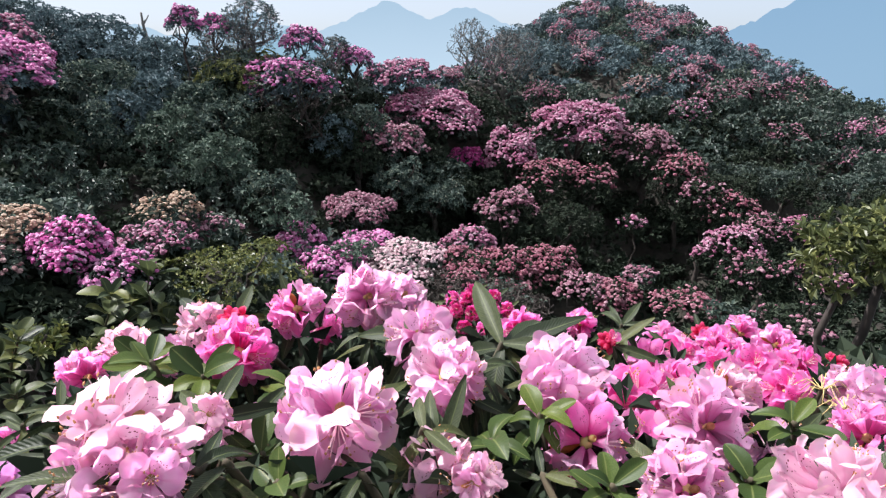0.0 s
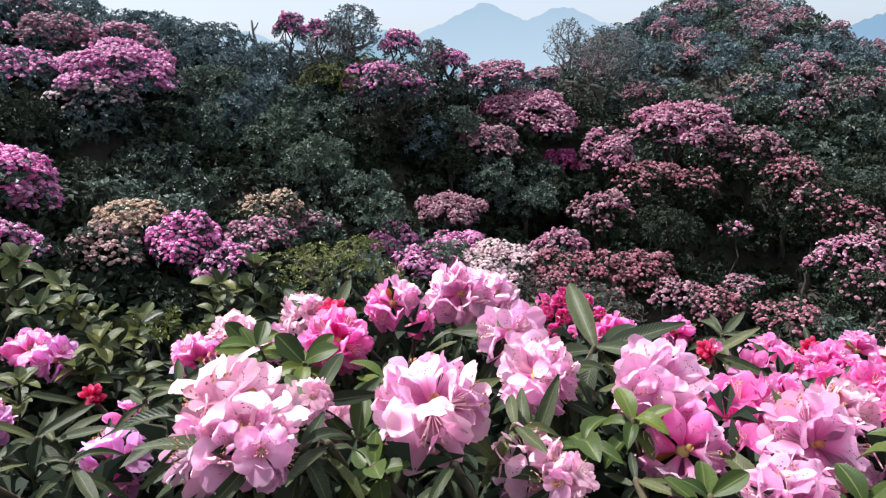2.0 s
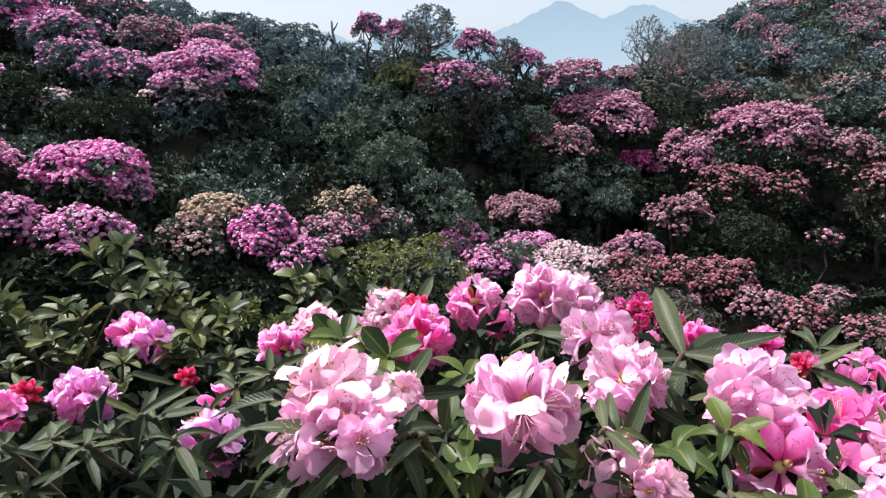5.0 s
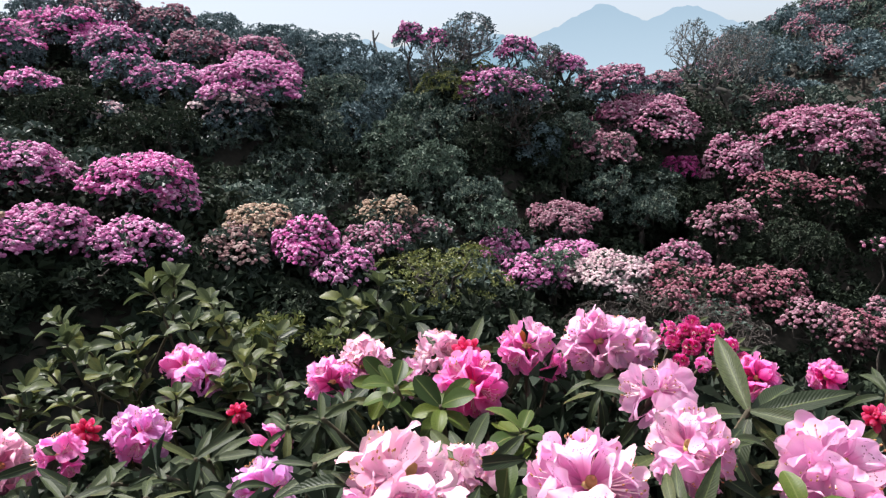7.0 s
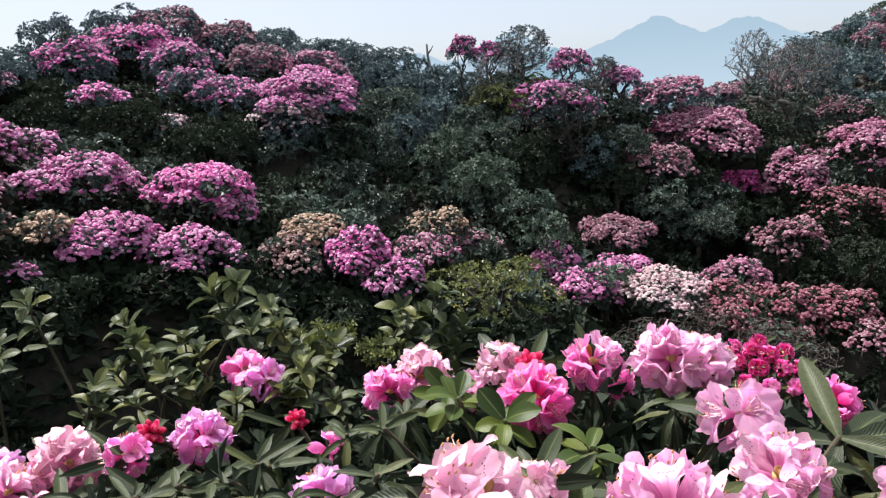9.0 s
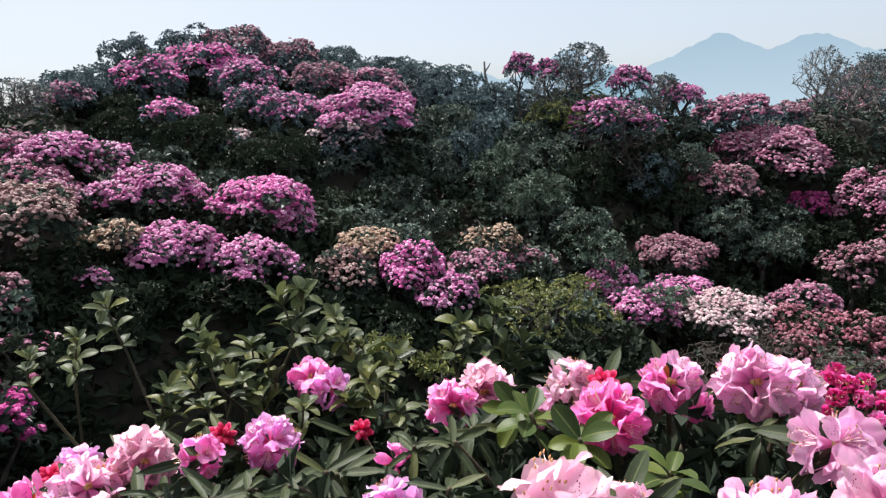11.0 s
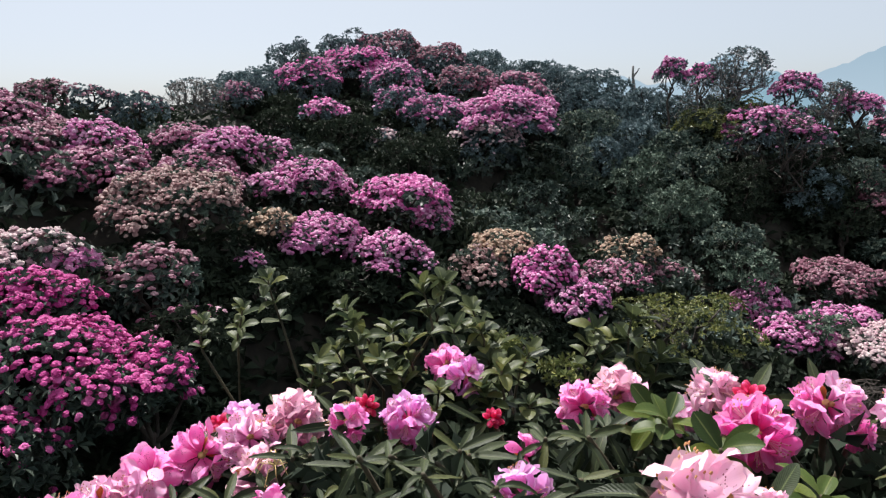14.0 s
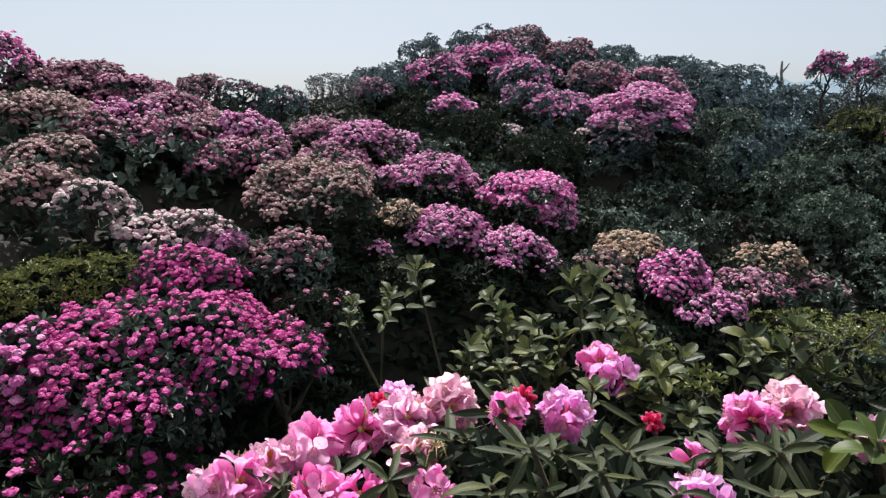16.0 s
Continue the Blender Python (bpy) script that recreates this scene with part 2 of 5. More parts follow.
def shell(rng, lobes, density, lowest=-0.55, ragged=0.08):
    """Places and normals all over the outside of the lobes."""
    ps, ns = [], []
    for i, (c, r) in enumerate(lobes):
        n = int(4 * math.pi * ((r[0] * r[1]) ** 1.6 / 3 + 2 * (r[0] * r[2]) ** 1.6 / 3) ** (1 / 1.6) * density)
        d = rng.normal(size=(max(n, 4), 3))
        d /= np.linalg.norm(d, axis=1)[:, None]
        p = c + d * r * (1 + rng.normal(0, ragged, (len(d), 1)))
        nn = d / r
        nn /= np.linalg.norm(nn, axis=1)[:, None]
        ok = nn[:, 2] > lowest
        for j, (c2, r2) in enumerate(lobes):
            if j != i:
                ok &= (((p - c2) / r2) ** 2).sum(1) > 0.86
        ps.append(p[ok]), ns.append(nn[ok])
    return np.vstack(ps), np.vstack(ns)


WORDS = {"P": "pink", "M": "magenta", "V": "mauve", "R": "rose-red", "D": "dusky pink", "K": "brick-rose", "W": "whitish pink", "C": "faded cream-pink", "Y": "buff and fading pink"}


def tree(x, y, z, radius, height, bloom, cover, leaf="G", detail=1, seed=0, head=0.17):
    """A rhododendron tree whose crown is centred at (x, y, z); cover is the share of shoots in flower."""
    rng = np.random.default_rng(seed)
    foot = ground_height(x, y) - 0.05
    if cover > 0:
        words, name = f"spreading rhododendron tree with {'many' if cover > 0.6 else 'scattered'} {WORDS[bloom]} flower heads", "rhododendron_tree"
    else:
        words, name = {"G": "dense dark green evergreen tree on the slope", "N": "deep green evergreen tree on the slope, shade in its leaf colour", "H": "evergreen tree on the far hill, blue haze in its leaf colour", "B": "silvery grey-green evergreen tree on the slope", "O": "low olive-green small-leaved bush on the slope", "E": "yellow-green broad-leaved evergreen tree", "U": "evergreen bush with shade darkened into its leaf colour"}[leaf], "evergreen_tree"
    top = thing(name, (x, y, foot), words, "tree", "trees on the hillside")
    up = z - foot
    if cover > 0:                                # flowering crowns are full domes
        z, height = z - 0.22 * height, height * 1.22
        up = z - foot
    lobes = lobed(rng, radius, height, 9 if detail == 2 else int((13 if cover > 0 else 8) + (6 if cover > 0 else 4) * radius), cover == 0)
    trunk_top = np.array([0, 0, max(0.35, up - height * 0.55)])
    sides, thick = (5 if detail else 6), (0.035 + 0.03 * radius) * min(1, radius / 0.8)
    part("trunk", build("trunk", *tube(bent((0, 0, 0), trunk_top, rng), np.linspace(thick * 1.5, thick, 5), sides), [BARK], smooth=True), top)
    for c, r in lobes[1:6 if detail < 2 and cover > 0 else 4 if detail < 2 else 1]:
        tip = np.array([0, 0, up]) + c * 1.15
        part("limb", build("limb", *tube(bent(trunk_top - (0, 0, 0.1), tip, rng, 0.25), np.linspace(thick * 0.8, 0.012, 5), 5), [BARK], smooth=True), top)
    length = {0: 0.105, 1: 0.128, 2: 0.175}[detail] * {"O": 0.65, "E": 0.75}.get(leaf, 1)
    p, n = shell(rng, lobes, ({0: 60, 1: 32, 2: 14} if cover > 0 else {0: 90, 1: 38, 2: 17})[detail], -0.15 if cover > 0.4 else -0.55, 0.08)
    n2 = n + rng.normal(0, 0.35 if cover > 0 else 0.28, n.shape) + (0, 0, 0.35)
    inner = rng.random(len(p)) < 0.22
    lp, ln = np.vstack([p * (0.95 if cover > 0 else 1), p[inner] * 0.8]), np.vstack([n2, n2[inner]])
    part("crown", build("crown", *scattered(ROSETTES[detail], lp + (0, 0, up), frames(ln, rng), rng.uniform(0.75, 1.25, len(lp)) * length), [LEAF[leaf]]), top)
    if cover > 0:
        p, n = shell(rng, lobes, {0: 1.4, 1: 2.2, 2: 1.5}[detail] / head ** 2, -0.25, 0.08)
        keep = np.zeros(len(p), bool)
        off = Vector((seed * 1.7, seed * 0.3, 0))
        for i, (q, nn) in enumerate(zip(p, n)):
            patch = noise.noise(Vector(q) * 1.3 + off)
            sunny = min(1, max(0, (nn[2] + 0.12) / 0.45)) * min(1, max(0.04, (q[2] / height - 0.02 + 0.3 * patch) / 0.3))   # the skirts of a crown stay leafy
            keep[i] = rng.random() < sunny * min(1, max(0, cover * 1.2 + patch * 0.55 * (1 - abs(cover - 0.5))))
        if keep.sum() > 2:
            q, m = p[keep] * 1.02 + (0, 0, up), n[keep] + rng.normal(0, 0.3, n[keep].shape) + (0, 0, 1.2)
            part("blossoms", build("blossoms", *scattered(POSIES[detail], q, frames(m, rng), rng.uniform(0.8, 1.35, len(q)) * head), [BLOOM[bloom]]), top)
    return top


def bare_tree(x, y, z, radius, height, seed=0, leafy=0.25, bark=None):
    """A mostly leafless grey tree: forking limbs and fine twigs, with a few leaf tufts."""
    rng = np.random.default_rng(seed)
    foot = ground_height(x, y) - 0.05
    top = thing("bare_tree", (x, y, foot), "bare grey twisted tree with fine twigs on the ridge", "tree", "trees on the hillside")
    base = np.array([0, 0, max(0.2, z - foot - height * 0.8)])
    part("trunk", build("trunk", *tube(bent((0, 0, 0), base, rng), np.linspace(0.09, 0.06, 5), 6), [bark or GREY_BARK], smooth=True), top)
    mid, box = base + (0, 0, height * 0.8), np.array((radius, radius, height)) * 1.02

    def inside(q):
        """Draws a point back into the domed outline of the crown."""
        d = np.linalg.norm((q - mid) / box)
        return q if d < 1 else mid + (q - mid) / d

    tips = []
    for i in range(9):
        a = i * 2.4 + rng.uniform(-0.3, 0.3)
        k = rng.uniform(0.3, 0.9)
        end = inside(base + (math.cos(a) * radius * k, math.sin(a) * radius * k, height * 1.75 * math.sqrt(1 - 0.8 * k * k)))
        line = bent(base, end, rng, 0.3, 6)
        bits = [tube(line, np.linspace(0.04, 0.012, 6), 5)]
        for j in range(10):
            s = line[rng.integers(2, 6)]
            d = (end - base) * 0.25 + rng.normal(0, 0.28 * radius, 3) + (0, 0, 0.1 * height)
            l2 = bent(s, inside(s + d * rng.uniform(0.5, 1.0)), rng, 0.35, 4)
            bits.append(tube(l2, np.linspace(0.014, 0.007, 4), 4))
            tips.append(l2[-1])
            for _ in range(3):
                e2 = inside(l2[2] + rng.normal(0, 0.17 * radius, 3) + (0, 0, 0.08 * height))
                bits.append(tube(bent(l2[2], e2, rng, 0.3, 3), np.linspace(0.008, 0.005, 3), 3))
                tips.append(e2)
        part("limb", build("limb", *joined(bits), [bark or GREY_BARK]), top)
    tips = np.array(tips)
    keep = rng.random(len(tips)) < leafy
    if keep.sum() > 1:
        q = tips[keep]
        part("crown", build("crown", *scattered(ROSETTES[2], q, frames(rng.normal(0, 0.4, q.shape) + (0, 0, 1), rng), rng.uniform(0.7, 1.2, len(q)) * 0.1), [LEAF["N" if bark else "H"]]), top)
    return top


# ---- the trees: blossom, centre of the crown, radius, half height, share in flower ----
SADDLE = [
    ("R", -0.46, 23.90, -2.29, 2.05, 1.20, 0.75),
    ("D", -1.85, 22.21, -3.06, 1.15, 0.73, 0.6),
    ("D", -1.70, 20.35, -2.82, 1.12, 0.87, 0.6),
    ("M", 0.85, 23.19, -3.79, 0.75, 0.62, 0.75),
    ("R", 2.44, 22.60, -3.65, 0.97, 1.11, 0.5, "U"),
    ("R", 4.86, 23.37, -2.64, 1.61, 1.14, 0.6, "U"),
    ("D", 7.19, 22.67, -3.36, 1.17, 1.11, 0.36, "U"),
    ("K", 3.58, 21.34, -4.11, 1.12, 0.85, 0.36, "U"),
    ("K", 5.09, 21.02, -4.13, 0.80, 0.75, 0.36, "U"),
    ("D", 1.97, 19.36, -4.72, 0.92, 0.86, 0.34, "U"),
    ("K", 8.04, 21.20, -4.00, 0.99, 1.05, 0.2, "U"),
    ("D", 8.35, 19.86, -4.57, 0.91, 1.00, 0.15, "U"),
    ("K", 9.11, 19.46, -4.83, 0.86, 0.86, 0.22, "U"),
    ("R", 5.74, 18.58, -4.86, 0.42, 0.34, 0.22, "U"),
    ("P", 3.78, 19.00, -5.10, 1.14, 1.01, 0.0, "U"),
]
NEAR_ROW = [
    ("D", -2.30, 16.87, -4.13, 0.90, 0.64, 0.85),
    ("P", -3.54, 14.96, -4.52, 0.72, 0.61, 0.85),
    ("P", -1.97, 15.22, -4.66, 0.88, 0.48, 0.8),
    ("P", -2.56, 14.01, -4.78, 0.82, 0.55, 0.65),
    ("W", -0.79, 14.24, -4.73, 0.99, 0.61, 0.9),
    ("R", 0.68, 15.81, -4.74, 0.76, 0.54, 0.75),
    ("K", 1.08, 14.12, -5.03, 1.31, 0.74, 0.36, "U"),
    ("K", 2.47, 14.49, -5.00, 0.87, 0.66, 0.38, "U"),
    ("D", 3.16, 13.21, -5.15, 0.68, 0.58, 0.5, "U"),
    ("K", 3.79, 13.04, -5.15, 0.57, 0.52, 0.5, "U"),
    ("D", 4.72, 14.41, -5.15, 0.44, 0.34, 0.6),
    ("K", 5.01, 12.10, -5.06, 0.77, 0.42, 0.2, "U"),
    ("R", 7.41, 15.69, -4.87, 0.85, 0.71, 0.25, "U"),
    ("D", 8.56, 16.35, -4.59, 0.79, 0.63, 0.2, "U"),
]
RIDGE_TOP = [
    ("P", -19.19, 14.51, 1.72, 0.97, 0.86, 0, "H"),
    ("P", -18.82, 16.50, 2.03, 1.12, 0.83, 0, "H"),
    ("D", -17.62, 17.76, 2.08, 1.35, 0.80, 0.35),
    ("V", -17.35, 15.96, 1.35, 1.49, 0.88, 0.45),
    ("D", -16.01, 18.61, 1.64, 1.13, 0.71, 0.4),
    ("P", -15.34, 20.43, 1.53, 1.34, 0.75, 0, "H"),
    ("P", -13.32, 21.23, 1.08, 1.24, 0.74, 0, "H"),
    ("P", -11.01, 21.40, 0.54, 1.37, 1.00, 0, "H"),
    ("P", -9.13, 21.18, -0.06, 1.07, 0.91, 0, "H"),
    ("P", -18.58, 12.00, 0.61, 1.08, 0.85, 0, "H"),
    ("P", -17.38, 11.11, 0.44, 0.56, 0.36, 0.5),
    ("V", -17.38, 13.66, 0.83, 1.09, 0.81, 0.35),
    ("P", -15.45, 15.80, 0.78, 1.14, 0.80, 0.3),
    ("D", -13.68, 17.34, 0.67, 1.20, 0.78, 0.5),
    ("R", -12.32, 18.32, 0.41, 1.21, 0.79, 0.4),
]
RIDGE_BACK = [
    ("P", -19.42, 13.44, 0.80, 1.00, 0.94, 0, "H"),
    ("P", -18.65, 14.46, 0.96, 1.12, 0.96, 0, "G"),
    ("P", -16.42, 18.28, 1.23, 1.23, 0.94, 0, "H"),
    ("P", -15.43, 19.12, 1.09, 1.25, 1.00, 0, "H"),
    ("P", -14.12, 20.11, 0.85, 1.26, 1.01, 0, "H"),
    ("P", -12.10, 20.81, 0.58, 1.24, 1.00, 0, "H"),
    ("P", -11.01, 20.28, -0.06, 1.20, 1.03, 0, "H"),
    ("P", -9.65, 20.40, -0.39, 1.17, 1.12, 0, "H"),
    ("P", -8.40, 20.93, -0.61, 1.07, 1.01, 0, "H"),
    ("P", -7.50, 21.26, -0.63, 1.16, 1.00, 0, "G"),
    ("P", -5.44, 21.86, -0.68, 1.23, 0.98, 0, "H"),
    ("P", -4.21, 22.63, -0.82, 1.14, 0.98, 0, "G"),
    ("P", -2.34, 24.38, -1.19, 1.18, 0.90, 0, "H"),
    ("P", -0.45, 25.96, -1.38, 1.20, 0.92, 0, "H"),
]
MIDDLE = [
    ("P", -6.09, 20.14, -0.64, 1.52, 1.13, 0, "O"),
    ("P", -8.40, 18.74, -1.15, 1.08, 1.03, 0, "H"),
    ("P", -7.06, 18.72, -1.50, 1.04, 1.00, 0, "G"),
    ("P", -8.68, 17.47, -1.68, 1.03, 1.09, 0, "H"),
    ("P", -7.46, 17.21, -2.02, 0.91, 0.86, 0, "B"),
    ("P", -6.16, 17.93, -1.93, 0.99, 1.04, 0, "G"),
    ("P", -9.18, 16.04, -1.98, 0.98, 1.13, 0, "G"),
    ("P", -5.70, 16.37, -2.83, 0.92, 0.97, 0, "B"),
    ("P", -5.01, 17.71, -2.39, 0.96, 1.28, 0, "U"),
    ("P", -4.48, 19.44, -1.91, 1.19, 1.36, 0, "U"),
    ("P", -4.40, 15.60, -3.34, 0.86, 0.74, 0, "G"),
    ("P", -3.48, 19.55, -2.74, 1.17, 1.35, 0, "U"),
    ("P", -8.93, 13.77, -2.43, 0.88, 0.84, 0, "N"),
    ("P", -7.81, 13.53, -2.90, 0.84, 0.73, 0, "N"),
]
RIDGE_FACE = [
    ("P", -7.92, 17.11, -2.51, 1.20, 0.84, 0, "B"),
    ("P", -6.19, 16.67, -2.94, 1.15, 1.13, 0, "B"),
    ("P", -7.52, 18.46, -1.83, 1.12, 0.88, 0, "B"),
    ("P", -6.63, 20.96, -1.21, 1.62, 1.54, 0, "G"),
    ("P", -4.60, 19.75, -0.87, 1.49, 0.85, 0.4),
    ("P", -4.47, 20.37, -2.68, 2.02, 1.90, 0, "U"),
    ("P", -9.74, 18.60, -1.02, 1.52, 1.32, 0, "G"),
    ("P", -3.49, 23.68, -1.78, 1.45, 1.43, 0, "G"),
    ("P", -10.55, 15.30, -0.38, 1.58, 0.89, 0.7),
    ("W", -10.80, 14.49, -0.95, 1.13, 0.76, 0.35),
    ("P", -12.56, 14.39, -0.21, 1.01, 0.67, 0.4),
    ("P", -13.99, 14.44, 0.12, 0.87, 0.62, 0.35),
    ("V", -14.79, 12.12, -0.08, 0.71, 0.46, 0.5),
    ("W", -12.97, 12.61, -0.89, 0.52, 0.38, 0.5),
    ("P", -15.63, 11.02, -0.51, 0.99, 0.76, 0, "U"),
    ("P", -13.61, 11.94, -0.81, 1.10, 0.89, 0, "U"),
]
HOLLOW = [
    ("D", 7.00, 13.56, -4.88, 0.80, 0.62, 0.15, "U"),
    ("R", 10.92, 18.39, -5.25, 1.06, 0.71, 0.3, "U"),
    ("D", 6.46, 10.80, -4.95, 0.88, 0.51, 0.12, "U"),
    ("P", 5.53, 11.32, -4.90, 0.59, 0.40, 0, "N"),
    ("D", 8.12, 12.95, -4.83, 0.79, 0.85, 0.12, "U"),
    ("P", -0.27, 21.51, -4.79, 1.86, 1.39, 0, "U"),
    ("P", -3.91, 15.07, -3.72, 0.85, 0.65, 0, "B"),
    ("Y", -6.00, 13.36, -3.32, 0.77, 0.50, 0.3),
    ("P", -0.28, 19.49, -4.44, 1.03, 0.79, 0, "G"),
    ("D", -5.62, 13.95, -3.84, 0.96, 0.42, 0.45),
]
GULLY_SIDE = [
    ("P", -3.82, 10.78, -3.83, 1.28, 0.71, 0, "O"),
    ("P", -2.06, 14.16, -4.48, 0.66, 0.40, 0, "B"),
    ("P", -2.55, 20.15, -2.03, 0.88, 0.81, 0, "G"),
    ("P", -2.61, 19.20, -3.10, 0.96, 0.91, 0, "U"),
    ("P", -1.46, 19.20, -3.76, 0.97, 0.88, 0, "G"),
    ("P", -0.71, 22.17, -3.22, 1.10, 1.04, 0, "U"),
    ("P", 0.02, 21.86, -4.01, 0.98, 0.95, 0, "G"),
    ("P", -3.33, 19.37, -2.52, 0.86, 0.91, 0, "H"),
    ("P", 1.31, 21.92, -4.51, 0.99, 0.82, 0, "U"),
    ("D", -1.21, 23.24, -2.59, 0.94, 0.85, 0.35),
    ("P", 12.09, 20.25, -4.56, 1.11, 0.93, 0, "U"),
    ("P", 13.01, 19.74, -4.27, 1.08, 0.95, 0, "N"),
    ("P", 12.51, 17.61, -4.31, 0.97, 0.93, 0, "U"),
    ("P", 11.85, 21.59, -4.46, 1.09, 0.99, 0, "N"),
    ("P", 11.19, 17.17, -4.68, 0.95, 0.84, 0, "U"),
    ("P", 15.43, 21.80, -4.09, 1.18, 0.90, 0, "N"),
    ("P", 10.10, 22.00, -4.70, 1.20, 1.00, 0, "U"),
    ("P", 9.50, 23.60, -4.20, 1.10, 0.95, 0, "N"),
    ("P", 11.20, 23.60, -4.60, 1.15, 0.95, 0, "N"),
]
LEFT_FRONT = [
    ("C", -9.21, 4.53, -1.39, 1.12, 0.62, 0.75),
    ("Y", -8.70, 5.84, -1.81, 0.44, 0.31, 0.8),
    ("P", -8.40, 6.63, -2.15, 0.88, 0.49, 1.0),
    ("P", -7.50, 7.22, -2.42, 0.76, 0.48, 0.95),
    ("P", -8.40, 5.20, -2.23, 0.25, 0.20, 0.7),
    ("Y", -6.73, 9.45, -2.61, 0.67, 0.46, 0.6),
    ("C", -6.79, 8.81, -2.91, 0.73, 0.56, 0.35),
    ("V", -5.71, 9.30, -2.88, 0.66, 0.57, 0.95),
    ("P", -5.06, 9.28, -3.29, 0.65, 0.52, 0.7),
    ("R", -5.34, 11.44, -3.37, 0.74, 0.41, 0.55),
    ("C", -9.64, 0.91, -1.05, 0.60, 0.42, 0.55),
    ("W", -9.04, 1.38, -1.22, 0.50, 0.42, 0.5),
    ("W", -8.78, 2.24, -1.67, 0.74, 0.41, 0.5),
    ("P", -8.17, 2.74, -1.75, 0.28, 0.25, 0.7),
    ("D", -7.83, 3.43, -1.99, 0.66, 0.45, 0.3, "G"),
]
LEFT_BACK = [
    ("P", -10.42, 7.85, -1.50, 1.11, 0.61, 0.7),
    ("P", -12.06, 7.32, -0.91, 1.13, 0.65, 0.6),
    ("R", -12.95, 6.80, -0.61, 0.77, 0.44, 0.5),
    ("V", -8.56, 8.70, -1.78, 0.93, 0.62, 1.0),
    ("P", -7.91, 8.92, -2.11, 0.40, 0.41, 0.85),
    ("V", -15.15, 1.46, 0.72, 0.67, 0.59, 0.5),
    ("D", -14.99, 2.64, 0.44, 0.82, 0.45, 0.6),
    ("R", -14.31, 3.40, 0.16, 0.89, 0.49, 0.65),
    ("D", -15.42, 4.95, 0.24, 0.57, 0.51, 0.4),
    ("C", -12.66, 1.41, -0.16, 0.87, 0.48, 0.75),
    ("R", -13.21, 3.64, -0.17, 0.87, 0.48, 0.7),
    ("D", -12.05, 1.98, -0.55, 0.76, 0.49, 0.6),
    ("R", -11.82, 3.01, -0.58, 0.75, 0.51, 0.5),
    ("P", -11.79, 4.64, -0.66, 0.76, 0.63, 0.6),
    ("P", -11.22, 12.18, -1.32, 1.28, 0.98, 0, "U"),
]
SKYLINE = [
    ("P", -7.60, 19.62, 0.83, 0.50, 0.58, 0.7),
    ("V", -6.93, 20.39, 0.73, 0.51, 0.54, 0.7),
    ("T", -5.78, 20.22, 0.72, 0.91, 0.85, 0.8),
    ("P", -4.38, 20.57, 0.29, 0.69, 0.60, 0.6),
    ("T", -3.56, 21.73, -0.05, 0.57, 0.62, 0.3),
    ("P", -3.01, 22.32, -0.20, 0.73, 0.54, 0.6),
    ("R", -1.47, 23.95, -0.80, 1.39, 0.77, 0.55),
    ("D", 0.21, 25.98, -0.90, 0.67, 0.50, 0.5),
    ("T", 1.16, 30.97, 0.09, 1.03, 1.45, 0.1),
    ("T", -16.74, 9.30, 0.30, 1.0, 0.56, 0.3),
    ("D", -15.98, 6.31, 0.32, 0.53, 0.36, 0.3),
    ("D", -15.63, 7.11, 0.05, 0.69, 0.46, 0.15),
    ("R", -16.99, 10.82, 0.36, 0.65, 0.48, 0.45),
    ("P", -6.23, 20.62, -0.62, 1.47, 0.95, 0, "G"),
    ("P", -7.07, 18.73, -1.30, 1.04, 0.80, 0, "G"),
]
TWIGGY = [
    ("T", -4.33, 18.92, -2.02, 1.53, 1.37, 0.6, "N"),
    ("T", -6.55, 20.48, -0.24, 1.48, 1.17, 0.6),
    ("T", 2.21, 29.91, -0.95, 1.54, 1.33, 0.8),
    ("T", 3.43, 31.81, -0.51, 1.36, 1.57, 0.8),
    ("T", 1.19, 13.02, -5.11, 0.74, 0.41, 0.2, "N"),
    ("T", -0.72, 12.53, -5.46, 1.21, 0.66, 0.04, "N"),
    ("T", 1.31, 12.10, -5.14, 1.05, 0.58, 0.06, "N"),
    ("T", 0.23, 13.27, -5.16, 1.06, 0.58, 0.05, "N"),
]


# ---- the lie of the land: one sheet, fitted under the feet of the trees ----
HILL = (9.8, 41.5, 2.35)                     # the top of the farther hill


def hill_height(x, y):
    dx, dy = x - HILL[0], y - HILL[1]
    r = np.sqrt((dx / np.where(dx < 0, 0.8, 0.98)) ** 2 + (dy * 0.92) ** 2 + 6.0)
    return HILL[2] + 1.2 - 0.50 * r


BANK_FEET = [(5.3, 17.0, -9.7), (6.6, 17.6, -9.7), (6.0, 15.6, -9.9), (4.4, 17.0, -9.5), (8.0, 18.1, -9.7), (7.5, 20.1, -9.6), (8.0, 15.4, -9.2), (-6.8, 1.4, -5.0), (-5.4, 0.4, -6.5), (-5.6, -1.5, -5.5), (-8, 1, -3.4), (-7.2, 3.4, -5.0), (-5.2, 3.6, -9.0), (-4.6, 6.0, -9.5), (-3.0, 8.0, -9.0), (-6.2, 5.0, -8.0), (0, 0, -1.6), (1, 1.5, -1.65)]
FEET = BANK_FEET + [(-1.2, 1.5, -1.7), (2.5, 2.5, -1.9), (0, -3, -1.3), (4, 0, -1.6), (-3, -3, -1.9), (-3.8, 2.2, -6.5), (-2.6, 4.5, -7.5), (0.3, 5, -6.5), (-0.5, 8, -8.0), (2.5, 8, -8.0), (4.5, 6.5, -7.5), (7, 8, -8), (-4.0, 0.3, -6.0), (-4, -12, -1), (8, -10, 0), (20, 0, -6), (-30, -5, -6), (-12, -8, -3.5)]
